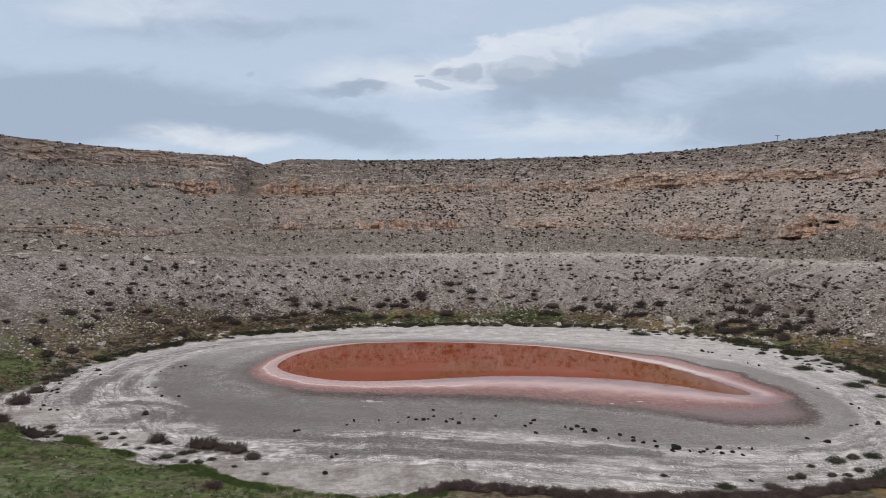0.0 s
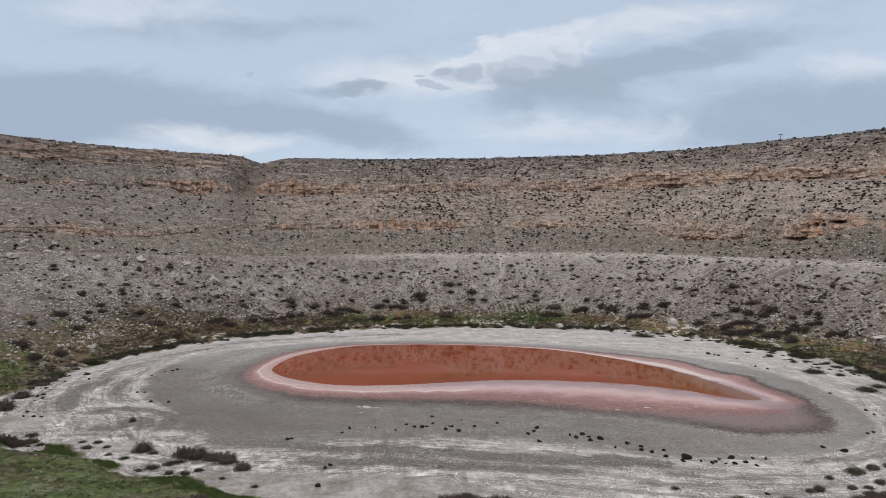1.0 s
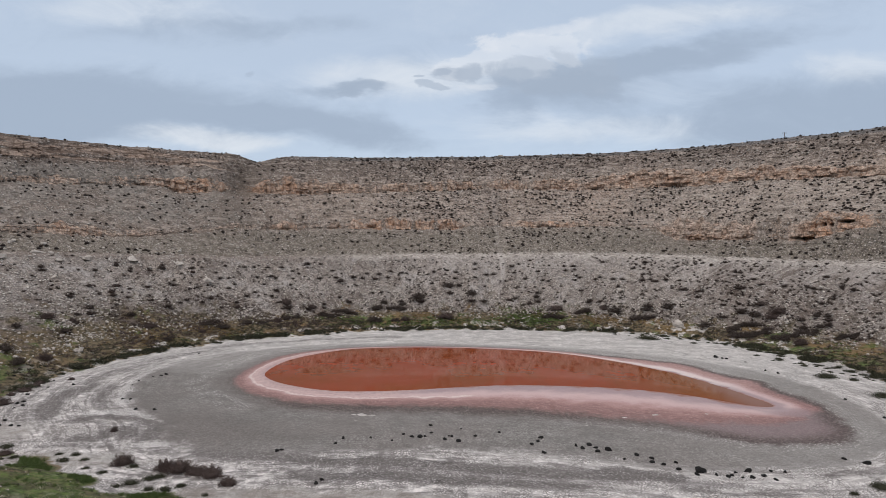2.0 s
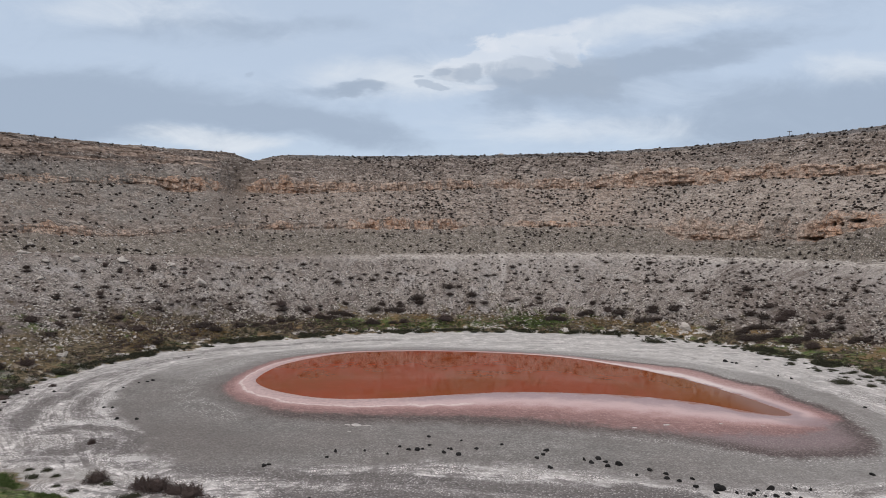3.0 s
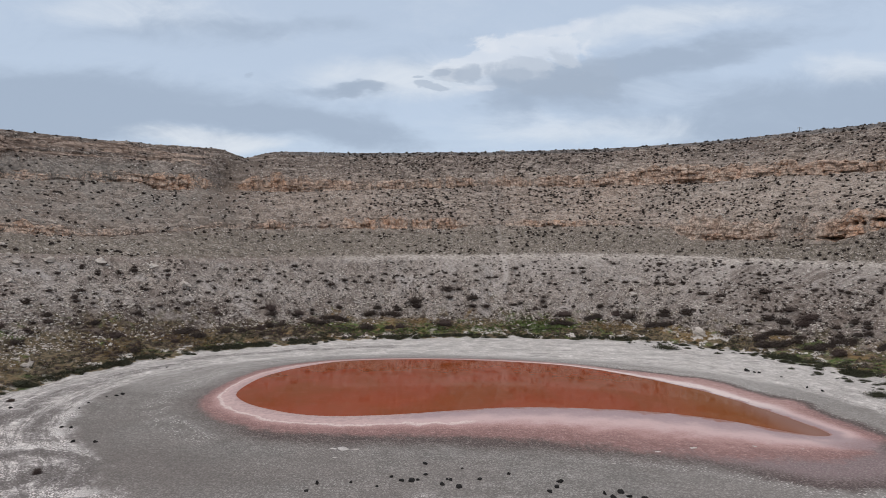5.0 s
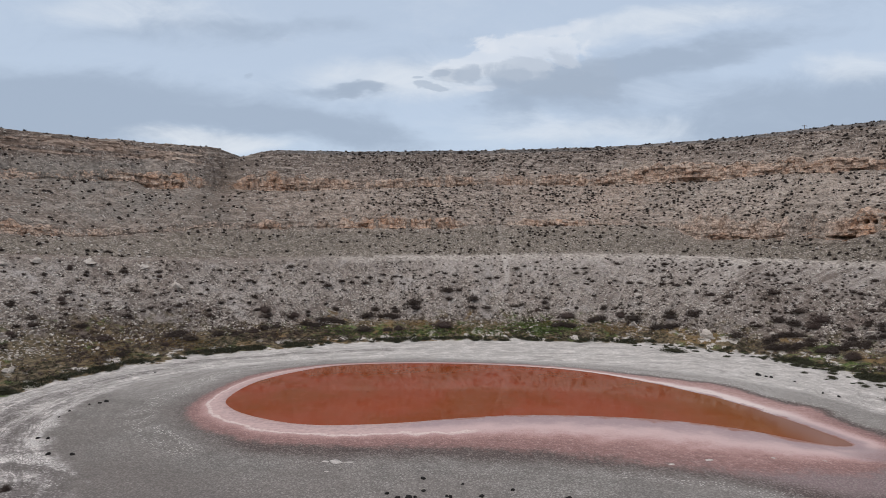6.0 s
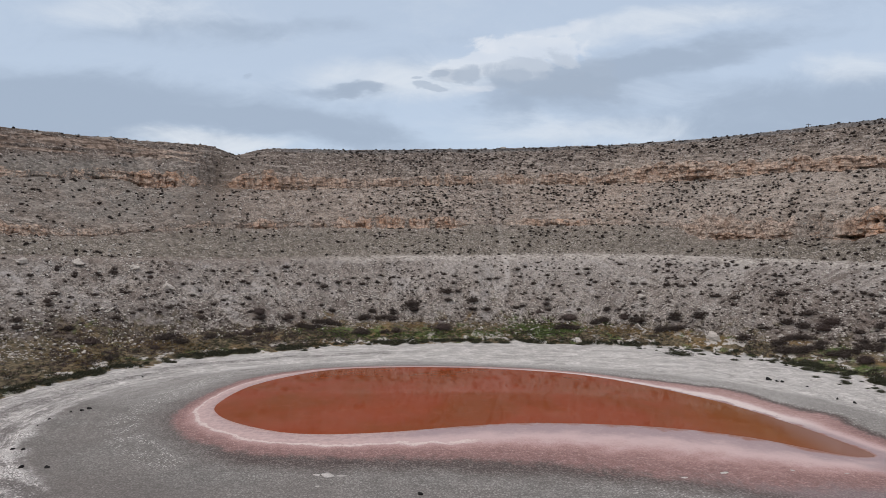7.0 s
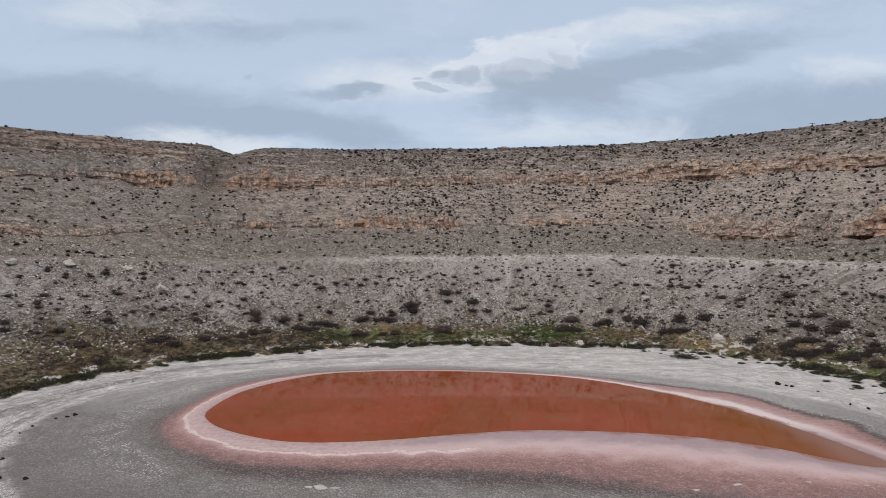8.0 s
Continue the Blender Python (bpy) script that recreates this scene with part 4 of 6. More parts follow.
    scree = n.mix(n.mul(crest, n.add(0.25, n.mul(n.step(grit, 0.42, 0.6), 0.35))), scree, (0.55, 0.515, 0.475))
    slant = n.noise(n.vector(n.mul(n.math("SUBTRACT", at["bearing"], n.mul(at["row"], 8.5)), 0.75), n.mul(at["row"], 1.3), 3.0), 1.0, 5, 0.65)
    eastern = n.mul(n.step(at["bearing"], 34.0, 44.0), n.mul(n.step(at["row"], 2.0, 2.3), n.step(at["row"], 3.05, 2.9)))
    scree = n.mix(n.mul(eastern, n.mul(n.step(slant, 0.54, 0.64), 0.4)), scree, (0.54, 0.505, 0.465))
    scree = n.mix(n.mul(eastern, n.mul(n.step(slant, 0.49, 0.38), 0.6)), scree, (0.135, 0.105, 0.088))
    scree = n.mix(n.mul(n.mul(n.step(at["bearing"], 44.0, 56.0), n.step(r, 3.0, 2.5)), n.add(0.15, n.mul(n.step(n1, 0.40, 0.58), 0.4))), scree, (0.16, 0.125, 0.105))
    path = n.mix(n.step(n2, 0.35, 0.65), (0.34, 0.31, 0.275), (0.70, 0.66, 0.60))
    path = n.mix(n.step(at["bearing"], -18.0, -36.0), path, n.mix(n.step(n2, 0.35, 0.65), (0.17, 0.135, 0.115), (0.30, 0.245, 0.21)))
    scree = n.mix(n.mul(n.mul(at["track"], n.add(0.5, n.mul(n.step(at["bearing"], -30.0, -5.0), 0.5))), n.step(n.add(n1, n.mul(wob2, 0.7)), 0.38, 0.56)), scree, path)
    heathy = n.mul(n.mul(n.step(at["bearing"], -45.0, -62.0), n.step(at["bearing"], -110.0, -100.0)), n.step(r, 2.7, 2.0))
    scree = n.mix(n.mul(heathy, n.add(0.25, n.mul(n.step(n1, 0.40, 0.58), 0.5))), scree, (0.115, 0.090, 0.076))
    # pale worn strip straight up the wall
    px = n.make("ShaderNodeSeparateXYZ", Vector=pos).outputs[0]
    off = n.math("ABSOLUTE", n.add(n.math("SUBTRACT", px, 14.8), n.mul(wob, 1.6)))
    worn = n.mul(n.step(off, 1.0, 0.2), n.mul(n.step(at["row"], 2.35, 2.8), n.add(0.16, n.mul(n.step(at["row"], 3.3, 3.0), 0.6))))
    wash = n.math("ABSOLUTE", n.add(n.math("SUBTRACT", at["bearing"], 48.0), n.add(n.mul(wob, 5.0), n.mul(n.math("SUBTRACT", 3.0, at["row"]), 2.0))))
    worn = n.math("MAXIMUM", worn, n.mul(n.mul(n.step(wash, 1.3, 0.2), n.mul(n.step(at["row"], 2.1, 2.4), n.step(at["row"], 3.1, 2.9))), 0.35))
    scree = n.mix(n.mul(worn, n.step(n3, 0.3, 0.5)), scree, (0.66, 0.625, 0.58))
    scree = n.mix(1.0, scree, (0.84, 0.83, 0.83), "MULTIPLY")
    # grass and herbs of the belt, wider on the near side
    herb = n.mix(n.step(n2, 0.40, 0.60), (0.070, 0.060, 0.038), (0.185, 0.145, 0.090))
    herb = n.mix(n.mul(n.step(n.noise(pos, 0.16, 4, 0.6), 0.52, 0.62), n.mul(n.step(grit, 0.3, 0.6), n.add(0.35, n.mul(n.step(at["bearing"], -60.0, -35.0), 0.65)))), herb, (0.235, 0.155, 0.072))
    lush = n.add(n.noise(pos, 0.25, 4, 0.6), n.mul(at["lush"], 0.30))
    herb = n.mix(n.mul(n.step(lush, 0.56, 0.68), n.add(0.45, n.mul(n.step(grit, 0.4, 0.6), 0.55))), herb, n.mix(n.step(n2, 0.4, 0.62), (0.055, 0.095, 0.024), (0.135, 0.190, 0.055)))
    bloom = n.mul(n.step(py0, 49.0, 45.0), n.step(px0, -14.0, -26.0))
    herb = n.mix(n.mul(bloom, n.add(0.1, n.mul(n.step(n1, 0.44, 0.58), 0.7))), herb, n.mix(n.step(grit, 0.36, 0.62), (0.042, 0.072, 0.022), (0.115, 0.160, 0.060)))
    herb = n.mix(n.mul(n.mul(n.step(py0, 60.0, 56.0), n.step(px0, -8.0, -14.0)), n.mul(n.step(n.noise(pos, 0.30, 5, 0.65), 0.50, 0.60), 0.7)), herb, n.mix(n.step(grit, 0.38, 0.62), (0.060, 0.052, 0.034), (0.150, 0.122, 0.082)))
    front = n.mul(n.step(n.make("ShaderNodeSeparateXYZ", Vector=pos).outputs[1], 48.0, 42.0), 0.09)
    herb = n.mix(n.mul(n.step(n.add(n.noise(pos, 0.7, 5, 0.7), front), 0.60, 0.68), n.mul(n.step(grit, 0.35, 0.6), 0.45)), herb, (0.33, 0.33, 0.23))
    far_row = n.math("SUBTRACT", at["row"], n.mul(n.step(n.math("ABSOLUTE", at["bearing"]), 95.0, 125.0), 0.9))
    far_row = n.math("SUBTRACT", far_row, n.mul(n.step(at["bearing"], -40.0, -65.0), 0.22))
    belt = n.step(n.add(far_row, n.add(n.mul(wob, 1.5), n.mul(wob2, 0.7))), 2.12, 1.75)
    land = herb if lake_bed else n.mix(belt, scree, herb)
    bare = n.mul(n.step(n.noise(pos, 0.42, 4, 0.6), 0.52, 0.58), n.mul(n.step(at["shore"], 5.5, 2.0), behind))
    land = n.mix(n.mul(bare, 0.9), land, n.mix(n2, (0.48, 0.455, 0.42), (0.74, 0.715, 0.68)))
    edge = n.add(at["shore"], n.add(n.mul(wob, 1.2), n.mul(wob2, 1.6)))
    col = n.mix(n.step(edge, -0.15, 0.3), col, land) if lake_bed else land
    rough = n.add(0.55, n.mul(n.step(at["pool"], 1.0, 6.0), 0.38))
    lumps = n.add(n.mul(n2, 0.5), n.mul(n3, 0.3))
    if lake_bed:
        lumps = n.add(lumps, n.mul(crack, n.mul(n.step(at["grey"], -3.0, 2.0), 0.16)))
        lumps = n.add(lumps, n.mul(n.mul(rag, n.step(at["grey"], -2.0, 2.0)), n.mul(n.step(at["shore"], 1.0, -1.0), 2.0)))
    bump = n.make("ShaderNodeBump", Height=n.mul(lumps, n.add(0.17, n.mul(n.step(at["row"], 1.0, 1.6), 0.75))), Strength=0.8, Distance=0.6)
    finish(n, col, rough, bump.outputs[0], 0.25)
    return m


def plain_material(name, dark, light, scale=6.0, rough=0.9, specular=0.25, relief=0.15, random_tone=0.35):
    """Two tones broken by noise, with a tone of its own for each object or island."""
    m, n = material(name)
    geo = n.make("ShaderNodeNewGeometry")
    own = n.make("ShaderNodeObjectInfo").outputs["Random"]
    f = n.noise(geo.outputs["Position"], scale, 5, 0.6)
    tone = n.add(n.mul(n.step(f, 0.3, 0.7), 1 - random_tone), n.mul(n.math("FRACT", n.add(geo.outputs["Random Per Island"], own)), random_tone))
    col = n.mix(tone, dark, light)
    bump = n.make("ShaderNodeBump", Height=f, Strength=0.6, Distance=relief)
    finish(n, col, rough, bump.outputs[0], specular)
    return m


def water_material():
    m, n = material("red_brine")
    pos = n.make("ShaderNodeNewGeometry").outputs["Position"]
    f = n.noise(pos, 0.09, 4, 0.55, 0.5)
    g = n.noise(pos, 0.6, 4, 0.6)
    col = n.mix(n.step(f, 0.35, 0.7), (0.30, 0.062, 0.026), (0.245, 0.062, 0.018))
    col = n.mix(n.mul(n.step(g, 0.5, 0.75), 0.25), col, (0.36, 0.10, 0.055))
    px = n.make("ShaderNodeSeparateXYZ", Vector=pos).outputs[0]
    col = n.mix(n.mul(n.step(px, 22.0, 37.0), 0.7), col, (0.235, 0.085, 0.022))
    col = n.mix(n.mul(n.step(px, 34.5, 39.5), 0.65), col, (0.31, 0.20, 0.185))
    bump = n.make("ShaderNodeBump", Height=n.noise(pos, 3.0, 3, 0.5), Strength=0.012, Distance=0.02)
    finish(n, col, 0.05, bump.outputs[0], 0.5, IOR=1.33)
    return m


M_BED = ground_material("lake_bed", True)
M_SLOPE = ground_material("stony_slope", False)
M_WATER = water_material()
M_TWIG = plain_material("dry_twigs", (0.042, 0.033, 0.029), (0.110, 0.087, 0.075), 5, random_tone=0.6)
M_SHRUB = plain_material("dwarf_shrub", (0.016, 0.013, 0.011), (0.058, 0.045, 0.038), 5, random_tone=0.6)
M_DRY = plain_material("dry_dwarf_shrub", (0.024, 0.018, 0.016), (0.086, 0.065, 0.056), 5, random_tone=0.6)
M_HEATH = plain_material("brown_heath", (0.058, 0.043, 0.039), (0.155, 0.117, 0.104), 5, random_tone=0.6)
M_LEAF = plain_material("dull_leaves", (0.032, 0.035, 0.023), (0.088, 0.089, 0.056), 5, random_tone=0.6)
M_GRASS = plain_material("green_grass", (0.050, 0.084, 0.024), (0.140, 0.190, 0.066), 2, random_tone=0.6)
M_STRAW = plain_material("dry_grass", (0.16, 0.105, 0.045), (0.30, 0.21, 0.10), 2, random_tone=0.6)
M_STALK = plain_material("pale_stalks", (0.22, 0.23, 0.13), (0.46, 0.45, 0.32), 2, random_tone=0.6)
M_BLACK = plain_material("black_stone", (0.007, 0.007, 0.007), (0.026, 0.025, 0.024), 8, random_tone=0.3)
M_PALE = plain_material("pale_limestone", (0.31, 0.28, 0.25), (0.66, 0.615, 0.56), 3, random_tone=0.5)
M_CHIP = plain_material("white_rubble", (0.36, 0.33, 0.30), (0.80, 0.755, 0.70), 3, random_tone=0.7)
M_SALT = plain_material("salt_crust", (0.34, 0.315, 0.295), (0.70, 0.67, 0.64), 9, random_tone=0.4)
M_POLE = plain_material("grey_pole", (0.10, 0.10, 0.10), (0.22, 0.21, 0.20), 4)

# ---------------------------------------------------------------- the ground
rows_n, cols_n = G["x"].shape
index = np.arange(rows_n * cols_n).reshape(rows_n, cols_n)
quads = np.stack([index[:-1, :-1], index[1:, :-1], index[1:, 1:], index[:-1, 1:]], -1).reshape(-1, 4)
ground = new("ground", mesh_from("ground", np.stack([G["x"], G["y"], G["z"]], -1).reshape(-1, 3), quads[:, ::-1],
                                {"pool": G["pool"], "pink": G["pink"], "dark": G["dark"], "grey": G["grey"], "shore": G["shore"],
                                 "row": G["row"], "cliff": G["cliff"], "track": G["track"], "drift": G["drift"], "lush": G["lush"], "cream": G["cream"], "damp": G["damp"], "bearing": G["deg"], "warm": G["warm"]}, True))
ground.data.polygons.foreach_set("use_smooth", np.max(G["cliff"].ravel()[quads], 1) < 0.2)  # rock faces are angular
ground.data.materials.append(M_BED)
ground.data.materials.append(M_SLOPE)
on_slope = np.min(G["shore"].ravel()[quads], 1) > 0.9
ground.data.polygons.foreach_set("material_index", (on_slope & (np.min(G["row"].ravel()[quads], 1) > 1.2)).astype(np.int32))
tagged(ground, "stony grey crater slopes around a white salt-crusted dry lake bed", "ground", kind="structure")


def part(name, me, mat, parent=None, label=""):
    """One mesh object under a thing."""
    if not me.materials:
        me.materials.append(mat)
    ob = new(name, me)
    ob.parent = parent
    return tagged(ob, label)


wide = POOL + 1.2 * (POOL - POOL.mean(0)) / np.linalg.norm(POOL - POOL.mean(0), axis=1)[:, None]
bm = bmesh.new()
bm.faces.new([bm.verts.new((x, y, 0.0)) for x, y in wide])
bmesh.ops.triangulate(bm, faces=bm.faces[:])
for f in bm.faces:
    if f.normal.z < 0:
        f.normal_flip()
me = bpy.data.meshes.new("water")
bm.to_mesh(me)
bm.free()
me.materials.append(M_WATER)
tagged(new("water", me), "still rust-red brine pool with a pink salt margin", "water", kind="structure")

rng = np.random.default_rng(7)


# ---------------------------------------------------------------- plants and stones
def blades(count, spread, width, low=0.15, reach=1.0, lean=0.55):
    """Thin tapering twigs from a small foot into a dome, about 1 m wide: places and triangles."""
    turn, up = rng.uniform(0, 2 * np.pi, count), np.arccos(rng.uniform(low, 1.0, count))
    d = np.stack([np.sin(up) * np.cos(turn), np.sin(up) * np.sin(turn), np.cos(up) * reach], 1)
    foot = np.stack([rng.normal(0, spread, count), rng.normal(0, spread, count), np.zeros(count)], 1)
    length = rng.uniform(0.32, 0.55, count)[:, None]
    tip = foot + d * length
    mid = foot + d * length * 0.55 + rng.normal(0, 0.03, (count, 3))
    side = np.cross(d, rng.normal(0, 1, (count, 3)))
    side = side / (np.linalg.norm(side, axis=1)[:, None] + 1e-9) * width
    v = np.stack([foot, mid + side, tip, mid - side], 1).reshape(-1, 3)
    i = np.arange(count)[:, None] * 4
    return v, np.concatenate([i + [0, 1, 2], i + [0, 2, 3]])


def rooted(v, f):
    """The same twigs grown from one root."""
    f = np.where(f % 4 == 0, 0, f)
    return v, f


def leaf_cloud(count, size, flat=0.7):
    """Small leaves through a dome about 1 m wide."""
    p = rng.normal(0, 1, (count, 3))
    p = p / np.linalg.norm(p, axis=1)[:, None] * rng.uniform(0.25, 0.5, count)[:, None] ** 0.8
    lump = 1 + 0.28 * np.sin(p[:, :1] * 11 + p[:, 1:2] * 9)
    p = p * lump
    p[:, 2] = np.abs(p[:, 2]) * flat + 0.03
    a, b = rng.normal(0, size, (count, 3)), rng.normal(0, size, (count, 3))
    v = np.stack([p - a * 0.5, p + b, p + a], 1).reshape(-1, 3)
    return v, np.arange(count * 3).reshape(-1, 3)


def twig_cloud(count, length, width, flat=0.8, stray=0.35):
    """Short thin twigs that fill a dome about 1 m wide and point outwards and up."""
    d = rng.normal(0, 1, (count, 3))
    d[:, 2] = np.abs(d[:, 2])
    d = d / np.linalg.norm(d, axis=1)[:, None]
    p = d * (rng.uniform(0.05, 1.0, count)[:, None] ** 0.4 * 0.46) * (1 + 0.2 * np.sin(d[:, :1] * 9 + d[:, 1:2] * 7))
    p[:, 2] = p[:, 2] * flat + 0.02
    way = d + [0, 0, 0.7] + rng.normal(0, stray, (count, 3))
    way = way / np.linalg.norm(way, axis=1)[:, None] * rng.uniform(0.6, 1.2, count)[:, None] * length
    side = np.cross(way, rng.normal(0, 1, (count, 3)))
    side = side / (np.linalg.norm(side, axis=1)[:, None] + 1e-9) * width
    v = np.stack([p - way * 0.5 - side, p - way * 0.5 + side, p + way * 0.5], 1).reshape(-1, 3)
    return v, np.arange(count * 3).reshape(-1, 3)


def stone(detail, flat=0.7, rough=0.25, seed=0, chops=9):
    """A broken stone about 1 m across, with its foot at 0."""
    bm = bmesh.new()
    bmesh.ops.create_icosphere(bm, subdivisions=detail, radius=0.5)
    v = np.array([q.co[:] for q in bm.verts])
    f = np.array([[q.index for q in t.verts] for t in bm.faces])
    bm.free()
    k = 1 + rough * rough_noise(v[:, 0] * 2.1 + seed * 3.7, v[:, 1] * 2.1, v[:, 2] * 2.1 + seed, 2, 5)
    v = v * k[:, None]
    for _ in range(chops):  # broken faces
        d = rng.normal(0, 1, 3)
        d /= np.linalg.norm(d)
        v = v - np.maximum(v @ d - rng.uniform(0.26, 0.44), 0)[:, None] * d
    if detail > 1:
        v = v * (1 + 0.30 * rough * rough_noise(v[:, 0] * 6 + seed, v[:, 1] * 6, v[:, 2] * 6, 3, 15))[:, None]
    v = v * [1.1, rng.uniform(0.75, 1.05), flat * 1.15]
    v[:, 2] = np.maximum(v[:, 2], -0.12) + 0.08
    return v, f


def core(size, flat):
    v, f = stone(2 if size > 0.8 else 1, flat, 0.3, int(rng.integers(0, 90)), 2)
    return v * size, f


def scatter(name, kinds, places, sizes, mat, label, category):
    """Very many small plants or stones, as one object."""
    vs, fs, base = [], [], 0
    pick = rng.integers(0, len(kinds), len(places))
    spin = rng.uniform(0, 2 * np.pi, len(places))
    for k, (v, f) in enumerate(kinds):
        chosen = np.nonzero(pick == k)[0]
        c, s = np.cos(spin[chosen])[:, None], np.sin(spin[chosen])[:, None]
        size = sizes[chosen][:, None]
        x = (c * v[:, 0] - s * v[:, 1]) * size
        y = (s * v[:, 0] + c * v[:, 1]) * size
        z = v[None, :, 2] * size
        vs.append((np.stack([x, y, z], -1) + places[chosen][:, None]).reshape(-1, 3))
        fs.append((f[None] + (np.arange(len(chosen)) * len(v))[:, None, None] + base).reshape(-1, 3))
        base += len(chosen) * len(v)
    ob = new(name, mesh_from(name, np.concatenate(vs), np.concatenate(fs)))
    ob.data.materials.append(mat)
    return tagged(ob, label, category, kind="stuff")


def on_wall(count, lo, hi, left=-95, right=95, keep=None):
    """Random places on the ground between two lines of the wall, even by area."""
    ok = (G["row"] >= lo) & (G["row"] < hi) & (G["deg"] > left) & (G["deg"] < right)
    a, b = np.nonzero(ok)
    step_r = np.abs(np.gradient(G["r"], axis=0))[a, b] + 0.3 * np.abs(np.gradient(G["z"], axis=0))[a, b]
    weight = step_r * G["r"][a, b] * np.gradient(COLUMNS)[b]
    if keep is not None:
        weight = weight * keep(G["x"][a, b], G["y"][a, b], G["z"][a, b], G["row"][a, b], G["cliff"][a, b]) * (G["shore"][a, b] > 0.25)
    pick = rng.choice(len(a), count, p=weight / weight.sum())
    a, b = a[pick], b[pick]
    a2, b2 = np.minimum(a + 1, rows_n - 1), np.minimum(b + 1, cols_n - 1)
    t, w = rng.uniform(0, 1, (count, 1)), rng.uniform(0, 1, (count, 1))
    P = np.stack([G["x"], G["y"], G["z"]], -1)
    top = P[a, b] * (1 - w) + P[a, b2] * w
    low = P[a2, b] * (1 - w) + P[a2, b2] * w
    return top * (1 - t) + low * t


def patchy(scale, seed, floor=0.15):
    return lambda x, y, z, row, cliff: np.clip(0.5 + rough_noise(x / scale, y / scale, z / scale, 2, seed), floor, 1.5) * (cliff < 0.2)


def join(*pieces):
    vs, fs, base = [], [], 0
    for v, f in pieces:
        vs.append(v)
        fs.append(f + base)
        base += len(v)
    return np.concatenate(vs), np.concatenate(fs)


small_shrubs = [join(core(0.74, 0.8), twig_cloud(26, 0.20, 0.022, 0.9, 0.5), leaf_cloud(34, 0.038, 0.85)) for _ in range(8)]
slope_mid = lambda x, y, z, row, cliff: patchy(7, 201, 0.25)(x, y, z, row, cliff) * (0.55 + 0.9 * ((row > 5.9) & (row < 7)) * (x > -10) * (1 - 0.4 * (x > 50)) + 0.5 * (row > 8) * (x > -30) - 0.25 * (x < -30))
wall_spots = on_wall(3500, 3.9, 9.0, -80, 76, slope_mid)
lower_spots = on_wall(1850, 1.9, 3.0, -80, 76, lambda x, y, z, row, cliff: patchy(5, 205, 0.12)(x, y, z, row, cliff) * (1 - 0.5 * (x < -15) + 0.9 * (x > 38)))
sizes = rng.uniform(0.5, 1.0, len(wall_spots)) * rng.choice([0.75, 1.05, 1.35], len(wall_spots))
fuzzy_shrubs = [join(core(0.5, 0.7), twig_cloud(110, 0.17, 0.020, 0.85, 0.6), leaf_cloud(20, 0.03, 0.8)) for _ in range(8)]
scatter("lower_slope_shrubs", fuzzy_shrubs, lower_spots, rng.uniform(0.4, 1.05, len(lower_spots)), M_DRY, "grey-brown twiggy dwarf shrubs on the pale lower slope", "shrubs")
scatter("hillside_shrubs", small_shrubs, wall_spots, sizes, M_SHRUB, "sparse dark grey-brown dwarf shrubs dotted over stony slopes", "shrubs")
rim_spots = np.concatenate([on_wall(420, 8.4, 9.0, -80, 76, patchy(6, 209)), on_wall(170, 8.93, 9.06, -80, 76, patchy(4, 210))])
scatter("rim_shrubs", small_shrubs, rim_spots, rng.uniform(0.4, 1.05, len(rim_spots)), M_SHRUB, "low dark shrubs along the crater rim", "shrubs")

pebbles = [stone(1, 0.7, 0.35, i) for i in range(8)]
spots = np.concatenate([on_wall(15000, 2.0, 9.2, keep=patchy(6, 211, 0.05)), on_wall(6000, 1.55, 2.6, keep=patchy(4, 213, 0.0)), on_wall(350, 3.0, 4.0, keep=patchy(5, 215, 0.0))])
scatter("scree_stones", pebbles, spots, rng.uniform(0.1, 1.0, len(spots)) ** 6 * 0.6 + rng.uniform(0.12, 0.27, len(spots)), M_PALE, "pale loose limestone scree on the slopes", "stones")

chips_at = np.concatenate([on_wall(5200, 1.75, 2.95, 34, 78, patchy(3, 217, 0.0)), on_wall(4200, 1.8, 3.0, -80, -30, patchy(3, 219, 0.0)), on_wall(2400, 1.9, 2.9, -30, 34, patchy(3, 229, 0.0)), on_wall(3200, 4.9, 8.6, -70, 70, patchy(3, 243, 0.0))])
scatter("pale_rubble", pebbles, chips_at, rng.uniform(0.1, 1.0, len(chips_at)) ** 6 * 0.45 + rng.uniform(0.07, 0.19, len(chips_at)), M_CHIP, "whitish broken limestone rubble strewn down the slopes", "stones")

tufts = [join(blades(12, 0.22, 0.030, 0.35, 1.1), leaf_cloud(13, 0.08, 0.4)) for _ in range(6)]
spots = on_wall(2200, 0.97, 1.55, -110, 110, patchy(5, 221, 0.05))
scatter("belt_herbs", tufts, spots, rng.uniform(0.3, 0.85, len(spots)), M_LEAF, "dull green low herbs on the belt around the salt flat", "plants")
spots = np.concatenate([on_wall(2600, 1.1, 2.1, -110, 110, patchy(5, 223, 0.05)), on_wall(1500, 1.3, 2.35, -72, -28, patchy(4, 245, 0.05))])
scatter("belt_heath", tufts, spots, rng.uniform(0.3, 1.0, len(spots)), M_HEATH, "brown withered heath plants at the foot of the slope", "plants")
spots = on_wall(1100, 1.1, 1.9, -110, 110, patchy(6, 225, 0.0))
scatter("dry_grass", tufts, spots, rng.uniform(0.3, 0.7, len(spots)), M_STRAW, "straw-coloured dry grass tufts below the slope", "grass")
verdant = lambda x, y, z, row, cliff: sum(a * np.exp(-(((x - u) / p) ** 2 + ((y - w) / q) ** 2)) for u, w, p, q, a in ((21, 137, 6, 3, 1.0), (4, 135, 9, 2, 0.7), (-14, 132, 10, 2, 0.6), (64, 101, 9, 7, 0.12)))
